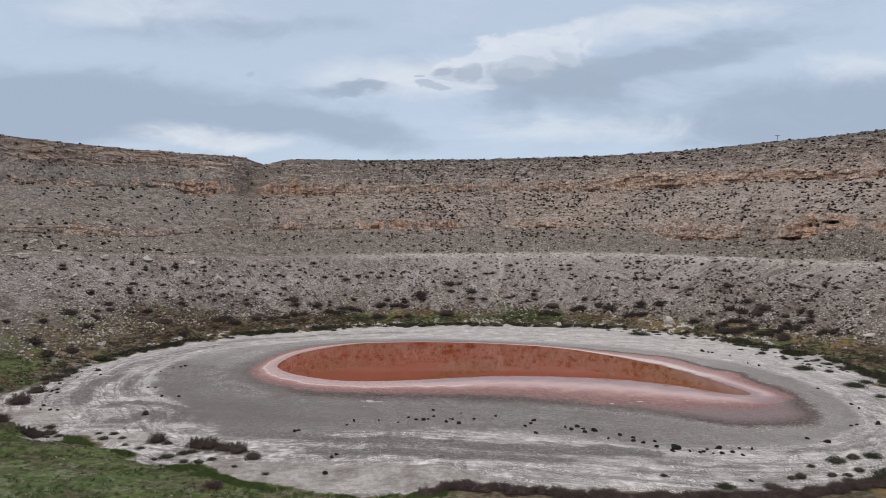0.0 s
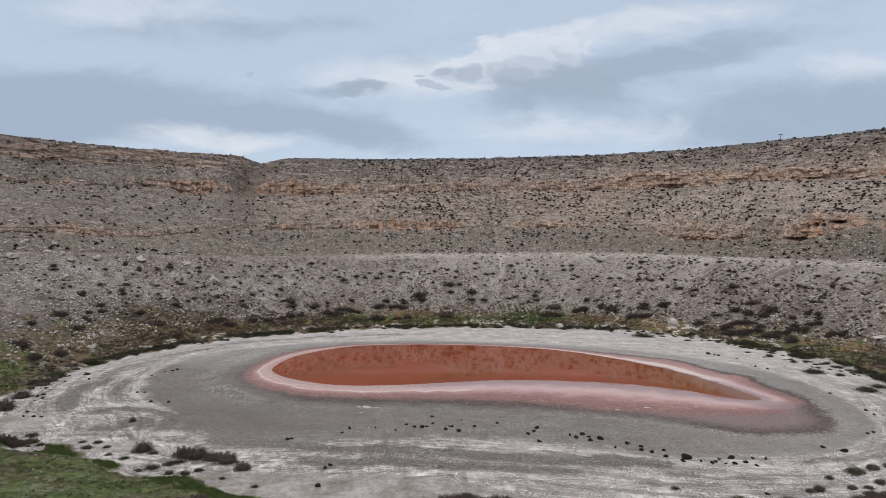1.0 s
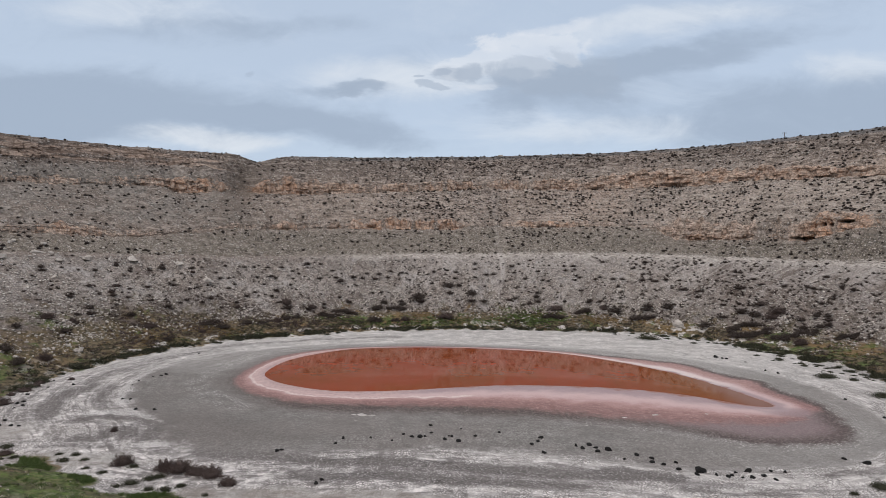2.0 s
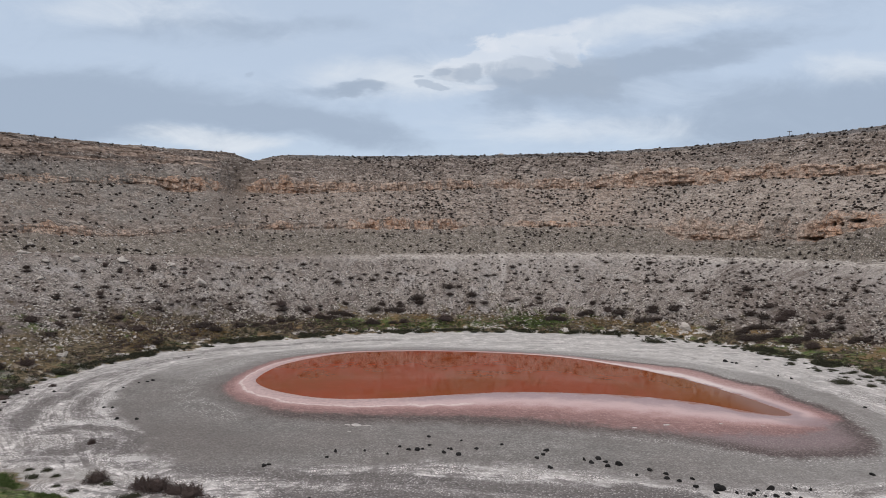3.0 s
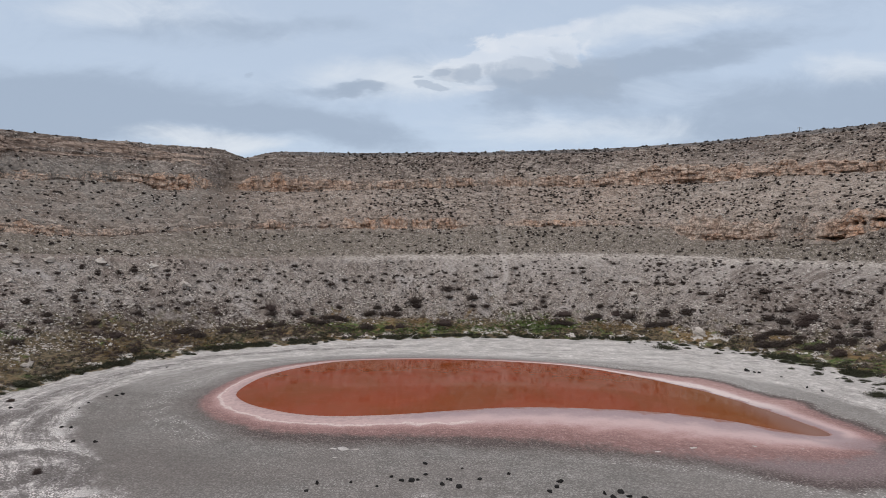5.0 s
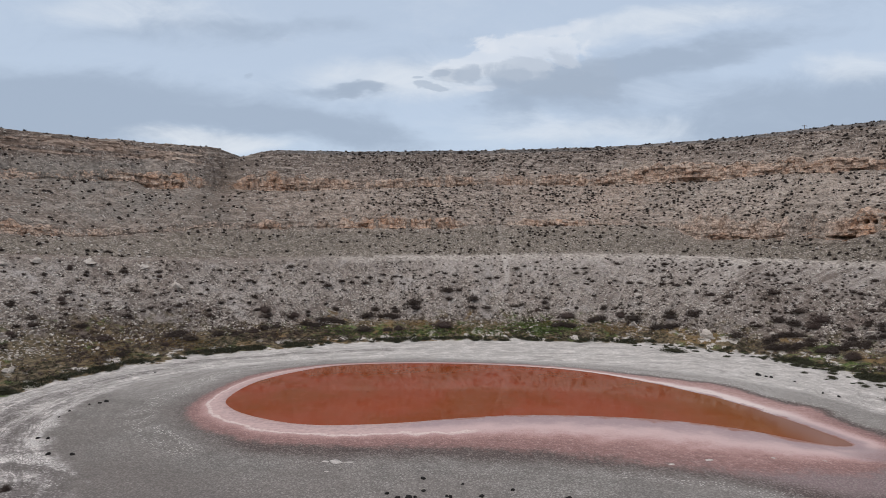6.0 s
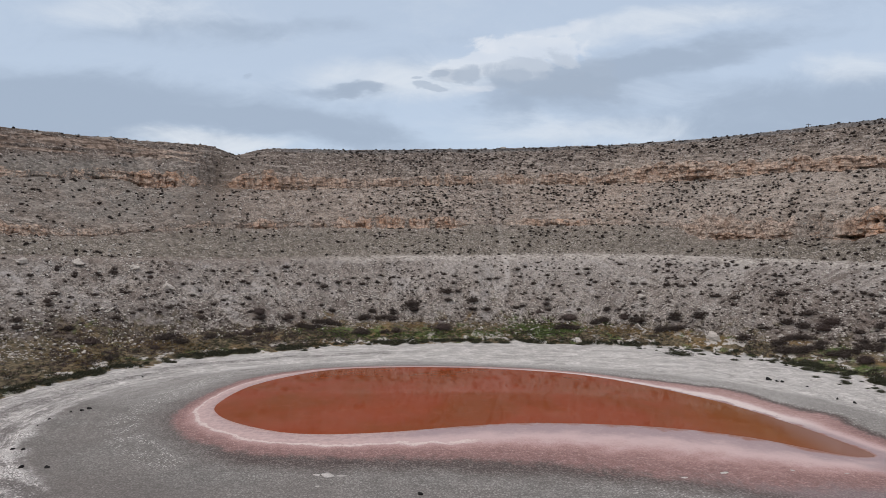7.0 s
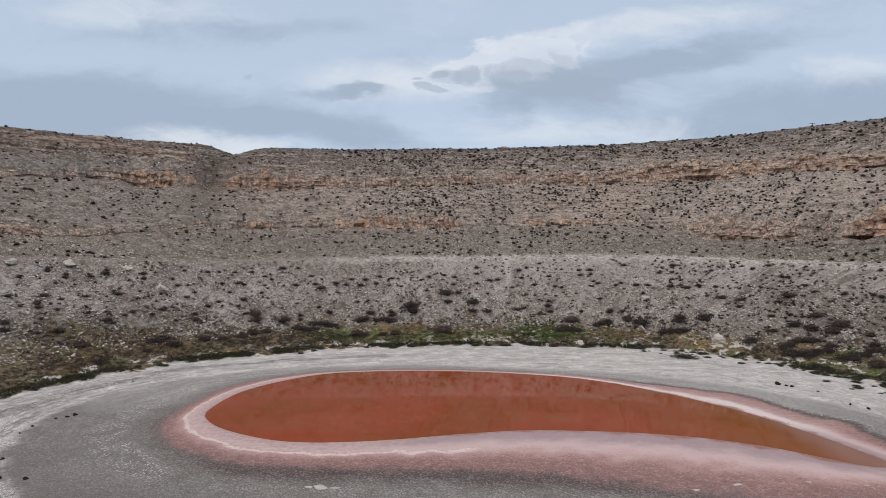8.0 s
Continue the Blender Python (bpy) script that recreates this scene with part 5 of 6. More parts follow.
spots = on_wall(1500, 1.0, 1.95, -80, 80, verdant)
scatter("green_herbs", tufts, spots, rng.uniform(0.35, 0.8, len(spots)), M_GRASS, "fresh green herbs in patches on the belt around the salt flat", "plants")
golden = lambda x, y, z, row, cliff: sum(a * np.exp(-(((x - u) / p) ** 2 + ((y - w) / q) ** 2)) for u, w, p, q, a in ((22, 139.5, 4, 1.8, 1.0), (36, 135.5, 5, 2, 1.0), (-44, 117, 7, 2.5, 0.6), (-4, 138, 5, 1.5, 0.5), (-52, 108, 6, 3, 0.4)))
spots = on_wall(900, 1.1, 2.0, -80, 80, golden)
scatter("golden_grass", tufts, spots, rng.uniform(0.3, 0.7, len(spots)), M_STRAW, "golden brown dry grass in patches below the slope", "grass")
spots = on_wall(1500, 0.97, 1.14, -85, 95, patchy(5, 227, 0.0))
scatter("shore_herbs", tufts, spots, rng.uniform(0.4, 1.3, len(spots)), M_LEAF, "dark green succulent herbs fringing the salt crust", "plants")
spots = on_wall(4200, 0.88, 2.3, -178, -95, patchy(3, 231, 0.1))
scatter("meadow_grass", tufts, spots, rng.uniform(0.25, 0.6, len(spots)), M_GRASS, "short fresh green grass beside the salt flat", "grass")

spots = on_wall(900, 0.95, 2.3, -178, -95, patchy(4, 233, 0.0))
scatter("meadow_herbs", tufts, spots, rng.uniform(0.2, 0.5, len(spots)), M_LEAF, "olive herbs among the meadow grass", "plants")
near_edge = lambda x, y, z, row, cliff: np.clip(0.6 + rough_noise(x / 1.5, y / 1.5, 0, 2, 239), 0, 1) * (y < 60)
spots = on_wall(2600, 0.86, 1.15, -178, -95, near_edge)
scatter("fresh_grass", tufts, spots, rng.uniform(0.25, 0.55, len(spots)), M_GRASS, "fresh green grass edging the salt flat", "grass")
front_only = lambda x, y, z, row, cliff: np.clip(0.4 + rough_noise(x / 4, y / 4, 0, 2, 235), 0, 1) * (y < 49)
spots = on_wall(1500, 1.05, 2.3, -178, -95, front_only)
scatter("pale_meadow_grass", tufts, spots, rng.uniform(0.2, 0.5, len(spots)), M_STALK, "pale dry grass tufts in the meadow", "grass")
spots = on_wall(170, 1.0, 2.3, -178, -95, patchy(4, 237, 0.0))
scatter("meadow_stones", pebbles, spots, rng.uniform(0.08, 0.24, len(spots)), M_PALE, "small pale stones lying in the meadow", "stones")

# single black stones on the mud
BLACK_A = [(-10.4, 60.2), (-9.9, 61.6), (-7.2, 61.9), (-4.0, 63.1), (-3.1, 62.3), (-2.3, 62.3), (-1.8, 62.4), (-5.0, 61.2), (-1.3, 65.8), (-1.2, 63.5),
           (0.6, 62.7), (0.9, 62.5), (0.2, 61.7), (1.5, 61.2), (3.3, 62.7), (1.9, 64.9), (5.8, 63.8), (9.9, 62.4), (9.4, 61.5), (8.7, 60.6), (9.5, 58.5),
           (12.9, 60.3), (13.4, 59.7), (14.2, 60.6), (14.6, 58.9), (14.7, 59.9), (-9.9, 51.8), (-10.2, 51.2), (-10.1, 47.6), (-15.4, 58.1), (-15.1, 58.4)]
BLACK_B = [(15.7, 59.2), (16.6, 57.1), (18.0, 58.1), (19.2, 57.4), (18.9, 56.5), (19.7, 55.9), (21.0, 56.4), (20.7, 54.9), (22.3, 54.6), (21.8, 53.9),
           (23.4, 53.8), (24.2, 53.5), (24.7, 53.8), (25.3, 54.4), (25.4, 53.4), (26.5, 54.6), (26.2, 53.4), (27.4, 53.8), (28.6, 54.8), (28.0, 53.0),
           (29.7, 54.6), (38.4, 56.7), (37.0, 57.7), (51.4, 78.1), (50.6, 70.5), (47.9, 62.7), (47.0, 103.8), (47.7, 102.9), (48.3, 102.5), (50.2, 100.0),
           (50.1, 93.9), (51.0, 92.2), (44.5, 62.1), (45.4, 62.4), (25.7, 47.3), (50.2, 68.7)]
BLACK_C = [(-49.4, 80.7), (-49.1, 71.2), (-50.1, 72.7), (-51.9, 75.8), (-50.2, 71.9), (-49.3, 70.2), (-46.9, 65.8), (-45.0, 64.1), (-44.1, 64.1), (-46.1, 64.1),
           (-56.3, 74.8), (-57.8, 81.3), (-41.9, 83.1), (-41.3, 85.7), (-41.6, 80.9), (-40.1, 87.0), (-40.4, 86.3), (-39.2, 74.3), (-38.2, 74.3), (-35.3, 70.2),
           (-33.2, 70.3), (-41.9, 102.0), (-53.2, 82.5), (-51.8, 79.3)]
black_meshes = []
for i in range(5):
    v, f = stone(3, 0.68, 0.34, 20 + i, 4)
    black_meshes.append(mesh_from("dark_stone", v, f))
    black_meshes[-1].materials.append(M_BLACK)
BIG = {(15.7, 59.2): 0.85, (22.3, 54.6): 1.1, (-9.9, 61.6): 0.6, (-2.3, 62.3): 0.7, (14.2, 60.6): 0.65, (26.5, 54.6): 0.8, (38.4, 56.7): 0.8, (47.9, 62.7): 0.9, (47.0, 103.8): 1.0}
for i, (x, y) in enumerate(BLACK_A + BLACK_B + BLACK_C):
    ob = new("dark_stone", black_meshes[i % 5])
    size = 0.8 * BIG[(x, y)] if (x, y) in BIG else BIG.get((x, y), rng.uniform(0.3, 0.55)) * 0.92
    ob.matrix_world = pose(x, y, ground_at(x, y) - 0.01, 0, 0, rng.uniform(0, 360)) @ Matrix.Scale(size, 4)
    tagged(ob, "small black rounded stone lying on grey dried mud", "stone", "dark stones on the lake bed")


def bush_meshes(kind):
    """Stems and foliage of one bush about 1 m wide."""
    if kind == "dwarf":
        stems, crown = rooted(*blades(24, 0.10, 0.015, 0.1, 0.9)), join(core(0.56, 0.8), twig_cloud(420, 0.17, 0.012, 0.9, 0.6), leaf_cloud(140, 0.03, 0.85))
    elif kind == "heath":
        stems, crown = rooted(*blades(40, 0.18, 0.005, 0.5, 0.9)), join(core(0.66, 1.0), twig_cloud(3000, 0.15, 0.0055, 1.15, 0.55))
    else:
        stems, crown = rooted(*blades(30, 0.12, 0.006, 0.3, 0.8)), join(core(0.56, 0.85), twig_cloud(1300, 0.15, 0.007, 0.95, 0.7), leaf_cloud(600, 0.026, 0.95))
    return mesh_from("woody_base", stems[0] * (0.7 if kind == "dwarf" else 0.6), stems[1]), mesh_from("foliage", *crown)


TONES = {"heath": M_HEATH, "leafy": M_LEAF, "dark": M_TWIG, "dwarf": M_DRY}
BUSH_SETS = {k: [bush_meshes(k) for _ in range(4)] for k in TONES}
for kind, sets in BUSH_SETS.items():
    for pair in sets:
        for me in pair:
            me.materials.append(TONES[kind])


def bush(x, y, width, kind, label, group="", name="bush", low=1.0):
    tall = min(width * 1.05, 0.65 + 0.42 * width) * rng.uniform(0.85, 1.15) * low
    ob = new(name)
    ob.matrix_world = pose(x, y, ground_at(x, y) - 0.03, 0, 0, rng.uniform(-35, 35)) @ Matrix.Diagonal((width, width * 0.75, tall, 1))
    for part_name, me in zip(("woody_base", "foliage"), BUSH_SETS[kind][int(rng.integers(0, 4))]):
        new(part_name, me).parent = ob
    return tagged(ob, label, {"tussock": "tussock", "herb_hummock": "herbs"}.get(name, "bush"), group)


FRONT = [(-27.8, 54.5, 2.1), (-23.6, 53.4, 2.0), (-22.2, 53.1, 2.6), (-20.6, 52.7, 1.9), (-19.2, 52.3, 2.4), (-17.2, 50.7, 1.6), (-50.4, 66.7, 3.4), (-51.7, 71.3, 2.3), (-43.4, 56.0, 2.1), (-41.6, 56.1, 1.8), (-33.4, 62.8, 0.8)]
for x, y, w in FRONT:
    bush(x, y, w, "heath", "grey-brown leafless twiggy bush at the edge of salt crust")
SIDE = [(-54.5, 78.3, 3.3), (-54.7, 81.9, 3.1), (-55.3, 90.0, 3.4), (-52.5, 97.7, 3.2), (56.9, 90.0, 3.6), (59.8, 88.3, 1.7), (57.3, 79.4, 3.4), (58.4, 97.5, 1.4), (63.2, 101.9, 1.9),
        (57.4, 111.1, 2.1), (57.0, 102.0, 1.7), (41.8, 121.9, 4.9), (35.8, 51.7, 2.1), (40.1, 53.0, 1.9), (34.7, 46.0, 2.4), (34.7, 48.6, 1.0), (32.7, 50.4, 0.9), (30.2, 47.9, 0.9),
        (26.5, 45.7, 0.8), (22.9, 45.9, 1.9), (18.7, 48.0, 0.8), (60.5, 81.5, 2.3), (56.8, 73.9, 1.7), (58.8, 108.4, 1.5)]
for x, y, w in SIDE:
    bush(x, y, w, "leafy", "dark olive low bush growing on white salt crust", low=0.6)

for i in range(84):  # a hedge of heath on the near edge of the crust
    x = -1.5 + 37 * (i + rng.uniform(0, 1)) / 84
    y = float(np.interp(x, (-2, 1, 5, 12, 20, 27, 36), (44.4, 45.7, 45.0, 43.9, 43.9, 44.4, 46.0))) + rng.uniform(-1.3, 0.25)
    bush(x, y, rng.uniform(1.1, 2.1), "heath", "brown twiggy heath bush on the edge of the salt crust", "heath hedge on the shore", "heath_bush", 0.74)
TUSSOCKS = [(-34.8, 56.6, 0.8), (-33.2, 56.5, 1.0), (-31.7, 55.4, 0.9), (-39.1, 55.3, 0.7), (-39.9, 55.6, 0.8), (-38.2, 55.7, 1.0), (-40.8, 58.2, 1.6), (-28.5, 52.7, 1.0), (-25.0, 50.6, 1.6), (-24.0, 51.6, 1.3),
            (-25.8, 50.0, 0.9), (-23.0, 49.6, 1.1), (-21.7, 49.6, 1.4), (-20.8, 50.3, 1.0), (-33.4, 55.1, 1.2), (-26.6, 54.0, 1.1), (-23.4, 52.0, 1.2), (-18.2, 48.8, 0.7), (-15.0, 47.3, 0.8), (-30.4, 53.5, 0.7)]
for x, y, w in TUSSOCKS:
    bush(x, y, w, "leafy", "flat dark green tussock on pale bare salt", "tussocks beside the meadow", "tussock", 0.5)
for x, y, w in ((-42.6, 53.6, 2.4), (-41.4, 54.2, 2.0), (-40.4, 55.3, 1.8), (-39.6, 56.4, 1.4), (-43.6, 55.2, 2.4), (-45.0, 57.0, 2.4), (-43.2, 56.8, 2.0), (-41.6, 56.2, 1.8)):
    bush(x, y, w, "heath", "grey-brown twiggy bush at the meadow's edge", "bushes at the meadow's edge", low=0.8)
for x, y, w in ((-53.8, 79.6, 1.9), (-53.4, 77.2, 2.2), (-54.2, 81.2, 1.6), (-53.6, 75.4, 1.3), (-51.4, 83.4, 1.1), (-17.9, 43.6, 2.0), (38.0, 52.6, 1.5), (33.2, 48.4, 1.0), (30.4, 48.2, 1.2), (29.4, 47.8, 0.9), (36.4, 49.6, 1.3), (33.5, 46.7, 1.3), (26.7, 45.9, 1.6)):
    bush(x, y, w, "heath", "grey-brown leafless twiggy bush at the edge of salt crust", low=0.6)
for i in range(64):  # separate hummocks on the far shore
    deg = -92 + 185 * (i + rng.uniform(0, 1)) / 64
    reach = np.interp(deg % 360, np.arange(25) * 15.0, SHORE_R + SHORE_R[:1]) + rng.normal(0.7, 0.7)
    x, y = CENTRE[0] + reach * math.sin(math.radians(deg)), CENTRE[1] + reach * math.cos(math.radians(deg))
    bush(x, y, rng.uniform(1.0, 1.8) ** 1.6, "leafy", "low dark green hummock of herbs on the salt shore", "herb hummocks on the shore", "herb_hummock", 0.6)
for i in range(64):  # small tussocks strewn over the crust
    deg = 40 + 48 * (i + rng.uniform(0, 1)) / 64
    reach = np.interp(deg % 360, np.arange(25) * 15.0, SHORE_R + SHORE_R[:1]) - abs(rng.normal(0.4, 2.2))
    x, y = CENTRE[0] + reach * math.sin(math.radians(deg)), CENTRE[1] + reach * math.cos(math.radians(deg))
    bush(x, y, rng.uniform(0.5, 1.5), "leafy", "small grey-green tussock on bare white salt crust", "tussocks on the eastern salt shore", "tussock", 0.45)
FOOT_A = [(-67.4, 101.1, 2.8), (-64.2, 87.5, 3.3), (-60.3, 85.1, 2.5), (-59.2, 89.1, 2.5), (-65.2, 109.2, 1.7), (-63.9, 100.2, 2.0), (-65.1, 115.9, 1.4), (-69.3, 110.0, 1.5), (-76.7, 112.8, 1.1), (-68.8, 123.6, 1.0),
          (-66.5, 125.0, 1.0), (-61.7, 128.8, 1.5), (-56.4, 131.9, 1.3), (-50.6, 108.3, 1.7), (-47.8, 119.8, 2.6), (-47.3, 115.7, 1.4), (-70.0, 89.7, 1.3), (-67.5, 94.4, 1.7), (-65.3, 104.6, 1.3), (-59.9, 113.2, 1.6),
          (-56.3, 120.5, 1.7), (-55.9, 112.5, 2.7), (-41.3, 123.6, 2.2), (-38.6, 125.1, 2.0), (-35.9, 127.2, 1.8), (-34.6, 129.1, 2.3), (-32.8, 130.7, 2.1), (-36.4, 134.5, 3.0), (-23.1, 137.2, 6.0), (-25.6, 134.2, 5.4),
          (-13.1, 140.1, 8.4), (-6.3, 144.2, 3.5)]
FOOT_B = [(-10.2, 141.8, 1.7), (-45.6, 129.8, 1.3), (-23.1, 140.8, 1.4), (-28.4, 138.5, 1.1), (-30.8, 136.6, 1.9), (-15.7, 132.8, 3.2), (-11.2, 133.8, 1.9), (-9.0, 134.6, 1.9), (0.9, 146.0, 2.9), (-44.7, 119.5, 3.1),
          (0.2, 136.3, 3.3), (6.6, 144.5, 2.6), (9.4, 143.5, 2.0), (26.5, 140.4, 3.1), (25.4, 136.8, 4.6), (32.8, 139.3, 4.2), (37.5, 138.7, 1.9), (46.2, 135.3, 2.4), (50.5, 133.8, 2.4), (44.7, 133.4, 5.3)]
FOOT_C = [(39.9, 137.6, 3.3), (17.3, 143.5, 1.4), (20.3, 141.7, 1.4), (34.7, 141.6, 1.4), (55.2, 125.6, 2.8), (61.7, 122.3, 7.3), (62.2, 117.5, 5.9), (66.4, 113.7, 6.8), (71.0, 112.9, 4.5), (73.6, 108.7, 4.3),
          (58.4, 119.2, 2.9), (67.2, 121.5, 3.1), (70.1, 116.3, 2.1), (73.7, 114.6, 1.8), (65.3, 109.5, 2.8), (63.1, 126.4, 2.3), (64.8, 123.8, 2.2), (68.6, 121.9, 3.6), (73.3, 116.8, 2.1)]
for i, (x, y, w) in enumerate(FOOT_A + FOOT_B + FOOT_C):
    if w > 4:  # a thicket of several bushes
        for k in range(int(w / 1.1)):
            bush(x - w / 2 + (k + 0.5) * 1.1, y + rng.uniform(-0.6, 0.9), rng.uniform(2.0, 3.0), "dark", "dark brown dense bush in a low thicket", "thickets at the foot of the slope")
    else:
        bush(x, y, 1.2 * w, "dark" if i % 3 else "heath", "dark grey-brown rounded bush at the foot of the stony slope")
SHRUBS_A = [(-76.3, 112.3, 1.6), (-74.2, 114.9, 0.9), (-72.2, 116.7, 0.8), (-70.2, 118.9, 1.3), (-68.6, 123.2, 1.0), (-68.2, 120.8, 0.6), (-66.3, 124.3, 1.1), (-63.9, 127.7, 1.3), (-65.9, 121.5, 0.9), (-62.1, 129.7, 1.4), (-56.9, 132.8, 1.3),
            (-58.1, 129.8, 0.9), (-51.8, 138.8, 1.0), (-53.0, 136.3, 1.0), (-51.7, 135.5, 1.1), (-49.9, 136.2, 1.0), (-68.2, 113.7, 1.4), (-72.4, 109.2, 0.8), (-71.6, 110.0, 0.8), (-65.2, 117.7, 1.6), (-63.5, 119.3, 1.0), (-61.6, 122.9, 1.0),
            (-58.0, 126.3, 1.5), (-54.9, 127.0, 1.1), (-54.0, 128.7, 0.9), (-52.7, 131.0, 0.9), (-49.1, 133.8, 1.2), (-48.4, 135.6, 1.1), (-69.2, 109.6, 1.7), (-66.2, 113.6, 0.8), (-64.6, 115.5, 1.4), (-62.4, 116.7, 1.0)]
SHRUBS_B = [(-60.3, 120.8, 0.9), (-59.3, 119.9, 0.9), (-50.7, 127.8, 1.6), (-54.4, 124.3, 1.3), (-51.4, 125.4, 1.1), (-55.1, 123.3, 0.9), (-46.3, 131.2, 1.2), (-63.0, 113.9, 0.7), (-56.6, 119.9, 1.1), (-55.6, 120.6, 0.9), (-48.0, 126.9, 1.0),
            (-64.4, 108.1, 1.9), (-65.9, 106.7, 1.3), (-64.3, 104.0, 1.3), (-59.9, 113.3, 1.8), (-61.5, 111.0, 1.0), (-47.3, 121.3, 2.4), (-47.7, 140.2, 1.0), (-45.8, 141.3, 1.0), (-42.8, 142.0, 1.0), (-40.1, 143.7, 1.4), (-44.5, 139.5, 1.3),
            (-41.2, 139.5, 1.5), (-40.5, 140.2, 1.3), (-37.4, 144.4, 1.2), (-36.1, 144.5, 1.1), (-34.6, 147.7, 1.6), (-31.5, 148.7, 1.1), (-28.0, 146.4, 1.2), (-30.9, 144.8, 1.6), (-26.8, 144.6, 1.3), (-25.5, 144.3, 1.8)]
SHRUBS_C = [(-22.9, 146.6, 1.9), (-20.6, 146.5, 1.3), (-19.7, 147.7, 1.1), (-17.5, 146.4, 1.9), (-16.6, 147.7, 1.2), (-14.4, 148.3, 1.2), (-13.8, 149.8, 1.2), (-11.1, 149.4, 1.2), (-9.8, 149.8, 1.0), (-9.0, 148.5, 0.9), (-3.0, 150.0, 1.2),
            (0.4, 150.6, 1.1), (-11.4, 147.9, 0.8), (-42.3, 137.8, 1.0), (-39.1, 136.5, 1.5), (-43.5, 135.0, 1.1), (-44.9, 133.9, 1.5), (-41.3, 135.8, 1.0), (-39.6, 135.2, 0.9), (-37.6, 133.9, 1.2), (-36.7, 139.9, 1.0), (-22.9, 140.6, 1.3),
            (-28.5, 139.0, 1.1), (-31.4, 135.8, 2.0), (-35.6, 133.2, 2.2), (-10.5, 142.4, 1.6), (-6.0, 143.4, 3.1), (-25.0, 140.2, 1.1), (-15.4, 143.3, 1.0), (-17.5, 143.2, 1.0), (-6.7, 144.4, 1.2), (-4.3, 148.6, 0.9)]
SHRUBS_D = [(-3.3, 146.2, 1.1), (7.8, 152.5, 1.4), (7.7, 151.0, 1.1), (7.6, 148.6, 1.2), (2.5, 148.8, 1.2), (10.4, 150.8, 1.7), (12.4, 151.1, 1.4), (17.1, 152.6, 1.7), (19.0, 153.7, 1.1), (17.6, 150.7, 1.2), (23.8, 151.0, 1.2),
            (20.4, 149.3, 1.4), (24.6, 148.8, 1.2), (15.4, 149.1, 1.1), (3.4, 147.2, 1.6), (1.1, 144.6, 2.2), (6.3, 142.6, 2.1), (9.9, 147.6, 0.8), (15.9, 143.7, 1.8), (22.6, 144.8, 1.2), (22.3, 143.8, 1.6), (22.6, 143.3, 1.8),
            (30.9, 151.8, 1.4), (30.7, 152.7, 1.1), (33.1, 152.4, 1.4), (33.3, 151.6, 1.4), (33.4, 149.7, 1.2), (33.9, 148.3, 1.1), (32.9, 148.5, 1.2), (26.1, 148.3, 1.1), (40.8, 152.7, 1.3), (33.4, 145.1, 1.3)]
SHRUBS_E = [(34.4, 141.3, 1.2), (37.6, 142.1, 1.4), (29.0, 142.6, 1.2), (37.7, 139.4, 1.8), (41.9, 147.1, 1.6), (43.9, 145.7, 1.3), (47.1, 148.0, 1.2), (50.5, 148.8, 1.4), (42.2, 143.7, 1.0), (48.8, 145.1, 1.2), (47.9, 143.5, 1.6),
            (46.5, 135.9, 2.5), (49.7, 147.3, 1.1), (37.8, 148.1, 1.1), (39.0, 148.5, 1.1), (22.3, 154.8, 1.0), (49.7, 143.0, 1.2), (60.4, 142.5, 1.0), (62.2, 142.2, 1.0), (63.0, 139.9, 1.0), (66.0, 139.6, 1.3), (66.8, 136.4, 1.1),
            (67.9, 136.2, 1.0), (50.5, 141.8, 1.5), (53.2, 142.1, 1.2), (55.4, 139.7, 1.1), (53.4, 138.8, 1.1), (55.3, 136.7, 2.5), (57.9, 134.4, 1.9), (65.5, 132.1, 2.1), (69.8, 131.0, 1.6), (73.2, 128.0, 1.4)]
SHRUBS_F = [(75.8, 124.3, 1.3), (76.3, 123.3, 1.1), (80.2, 120.2, 1.3), (82.2, 128.0, 0.9), (80.9, 129.3, 1.2), (79.7, 124.3, 1.3), (69.3, 133.2, 1.4), (63.4, 131.7, 1.7), (78.1, 119.1, 1.3), (80.1, 116.9, 1.4), (75.6, 119.3, 1.3),
            (66.7, 125.6, 2.5), (63.6, 128.2, 1.1), (50.3, 133.3, 2.4), (46.6, 133.0, 2.4), (56.7, 133.0, 1.2), (60.7, 129.2, 1.2), (63.1, 126.1, 1.8), (64.9, 124.4, 2.2), (59.4, 126.5, 2.0), (74.0, 117.7, 1.5), (73.3, 113.7, 1.8),
            (70.9, 118.5, 1.9)]
for x, y, w in SHRUBS_A + SHRUBS_B + SHRUBS_C + SHRUBS_D + SHRUBS_E + SHRUBS_F:
    bush(x, y, 1.4 * w, "dwarf", "dark brown twiggy dwarf shrub on pale stony slope", "dwarf shrubs of the lower slope", "dwarf_shrub", 0.85)

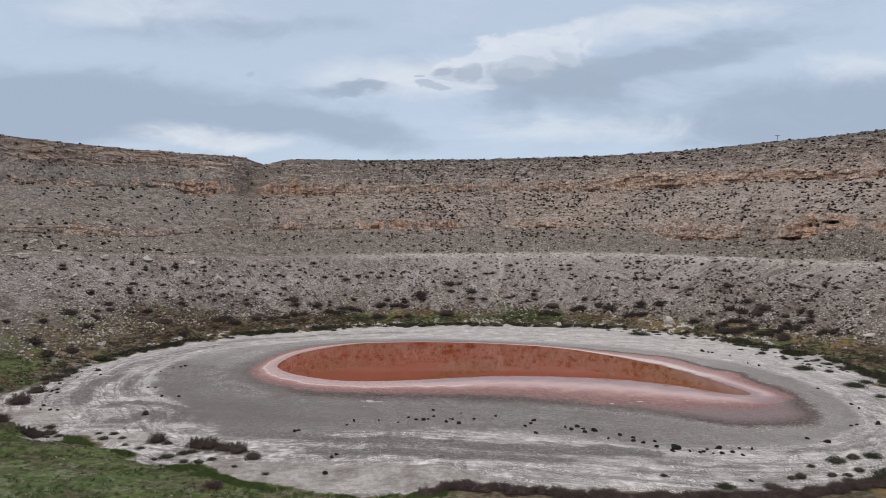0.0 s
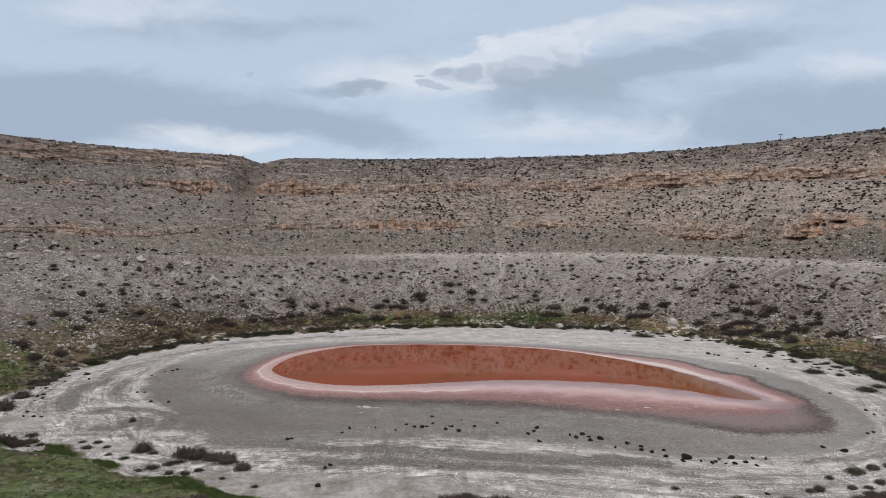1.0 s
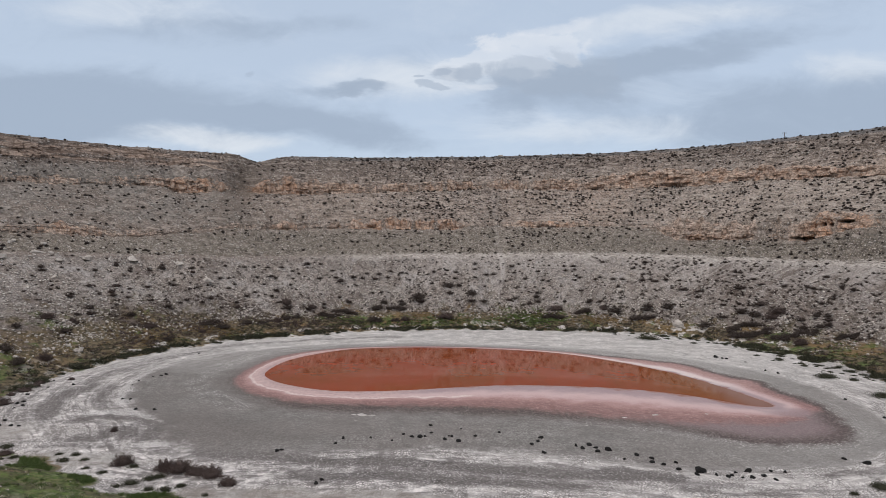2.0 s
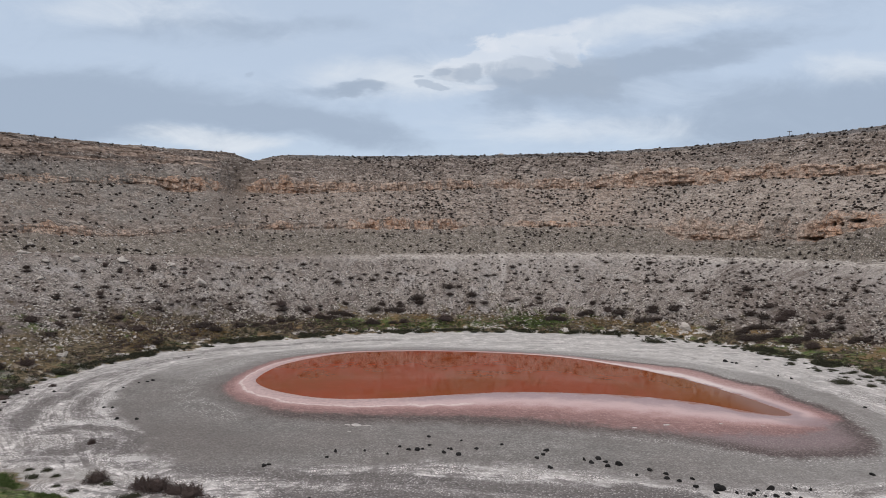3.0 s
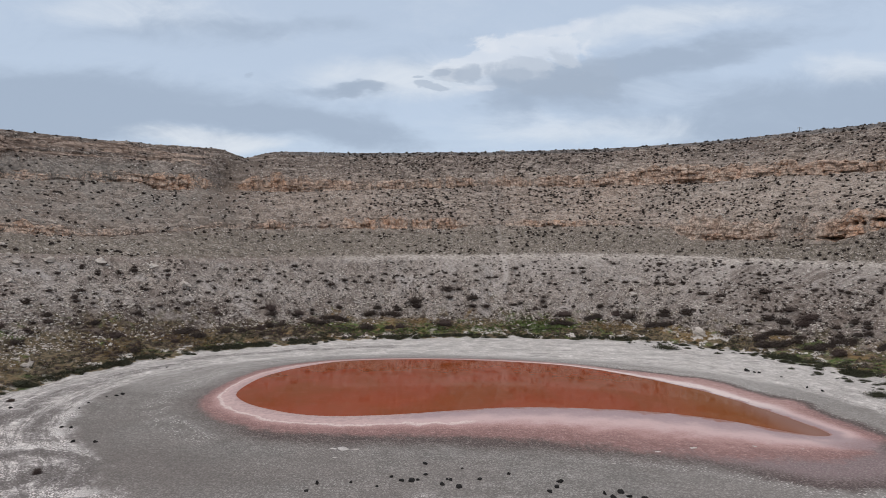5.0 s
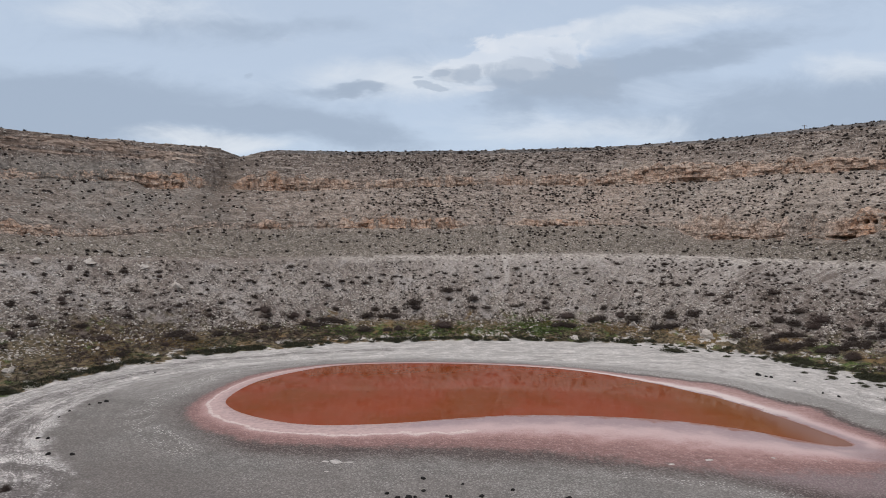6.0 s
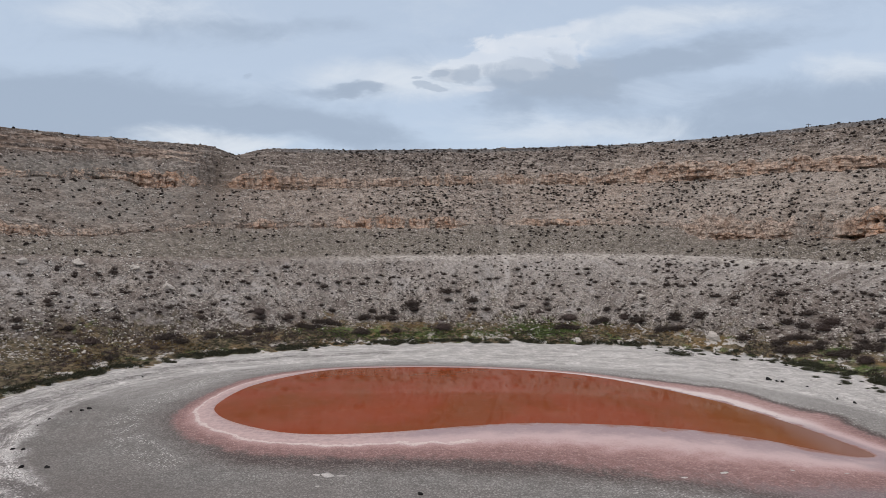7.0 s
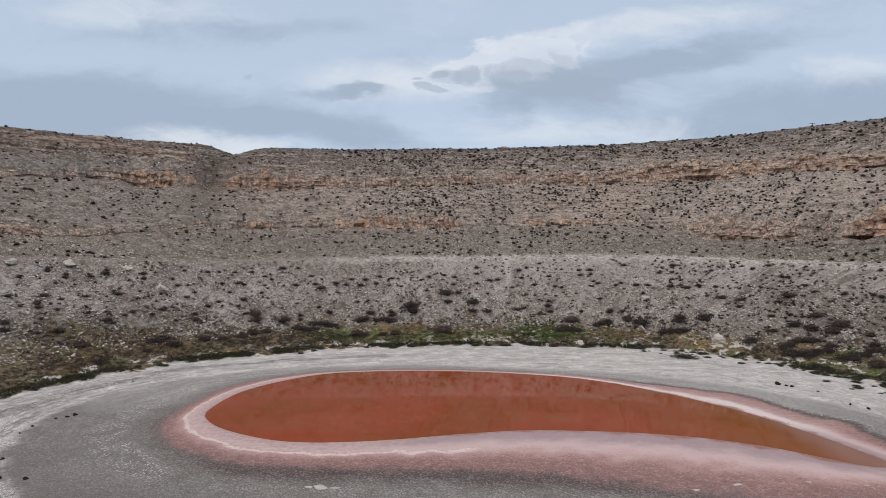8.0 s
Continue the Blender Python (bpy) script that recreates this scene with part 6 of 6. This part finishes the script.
BOULDERS = [(-57.9, 95.1, 1.9), (-59.7, 131.6, 1.8), (-52.9, 131.7, 2.1), (-73.6, 111.9, 1.0), (-75.8, 116.6, 1.2), (-73.2, 121.0, 1.9), (-59.5, 133.8, 1.1), (-67.4, 127.3, 1.8), (-83.4, 110.4, 2.2), (-61.5, 97.6, 0.8),
            (39.3, 136.4, 2.2), (34.2, 131.0, 2.1), (50.6, 127.5, 2.8), (42.5, 142.8, 2.0), (76.0, 101.2, 1.6), (61.0, 124.0, 1.1), (-80.9, 117.8, 2.1), (-84.2, 109.3, 1.1), (-86.8, 118.8, 1.2)]
for i, (x, y, w) in enumerate(BOULDERS):
    v, f = stone(4, 0.62, 0.6, 40 + i, 6)
    ob = new("boulder", mesh_from("boulder", v, f))
    ob.data.materials.append(M_PALE)
    ob.matrix_world = pose(x, y, ground_at(x, y) - 0.06 * w, 0, 0, rng.uniform(0, 360)) @ Matrix.Scale(w, 4)
    tagged(ob, "pale weathered limestone boulder resting on the slope", "boulder", "limestone boulders")

# slabs of broken salt crust on the mud
for x, y, w in ((-9.2, 69.2, 1.5), (-8.0, 69.3, 0.9), (-9.6, 67.2, 0.6), (-10.1, 69.4, 0.8), (9.0, 66.8, 0.5), (15.5, 66.5, 0.6), (20.5, 69.5, 0.7), (24.4, 70.6, 0.8), (30.6, 71.4, 0.6), (35.0, 70.8, 0.6), (39.0, 66.0, 0.5)):
    v, f = stone(2, 0.10, 0.5, int(x * 7) % 50)
    ob = new("salt_crust_piece", mesh_from("salt_crust_piece", v, f))
    ob.data.materials.append(M_SALT)
    ob.matrix_world = pose(x, y, ground_at(x, y) - 0.03, 0, 0, rng.uniform(-25, 25)) @ Matrix.Diagonal((w, w * 0.7, w * 0.5, 1))
    tagged(ob, "thin broken slab of whitish salt crust on mud", "salt slab", "salt slabs")


def box(w, d, h, z=0.0):
    x, y = w / 2, d / 2
    v = [(-x, -y, z), (x, -y, z), (x, y, z), (-x, y, z), (-x, -y, z + h), (x, -y, z + h), (x, y, z + h), (-x, y, z + h)]
    return np.array(v), np.array([(3, 2, 1, 0), (4, 5, 6, 7), (0, 1, 5, 4), (1, 2, 6, 5), (2, 3, 7, 6), (3, 0, 4, 7)])


pole = new("utility_pole")
pole.matrix_world = pose(134.6, 233.0, ground_at(134.6, 233.0) - 0.2)
part("post", mesh_from("post", *box(0.17, 0.17, 64.2 - ground_at(134.6, 233.0) + 0.35)), M_POLE, pole)
part("crossarm", mesh_from("crossarm", *box(1.9, 0.17, 0.17, 64.2 - ground_at(134.6, 233.0))), M_POLE, pole)
tagged(pole, "grey wooden pole with a crossarm standing behind the rim", "pole")

# blocks strewn along the old track
block_meshes = []
for i in range(6):
    v, f = stone(2, 0.7, 0.4, 70 + i)
    block_meshes.append(mesh_from("rock", v, f))
    block_meshes[-1].materials.append(M_PALE)
for i, (x, y, z) in enumerate(np.concatenate([on_wall(46, 3.0, 4.5, -80, -50), on_wall(26, 3.2, 4.6, 50, 75), on_wall(70, 1.6, 2.5, -85, 85)])):
    ob = new("rock", block_meshes[i % 6])
    ob.matrix_world = pose(x, y, z - 0.05, 0, 0, rng.uniform(0, 360)) @ Matrix.Scale(rng.uniform(0.45, 1.0) ** 2.0 * (1.3 if i < 72 else 0.85), 4)
    tagged(ob, "pale grey angular limestone rock fallen on the slope", "rock", "fallen limestone rocks")

# a pale heap and a dark bush on the skyline
v, f = stone(3, 0.45, 0.3, 97)
heap = new("stone_heap", mesh_from("stone_heap", v, f))
heap.data.materials.append(M_PALE)
heap.matrix_world = pose(18.3, 199.0, ground_at(18.3, 199.0) - 0.1) @ Matrix.Scale(2.2, 4)
tagged(heap, "low pale heap of stones on the crater rim", "stone heap")
bush(4.9, 198.0, 2.0, "dark", "dark rounded bush on the crater rim")

for x, y, w in ((35.2, 45.6, 2.6), (36.8, 46.6, 2.8), (38.4, 47.8, 2.4), (36.4, 44.8, 2.6), (39.6, 49.2, 1.8)):
    bush(x, y, w, "leafy", "dense dark olive bush at the end of the hedge")
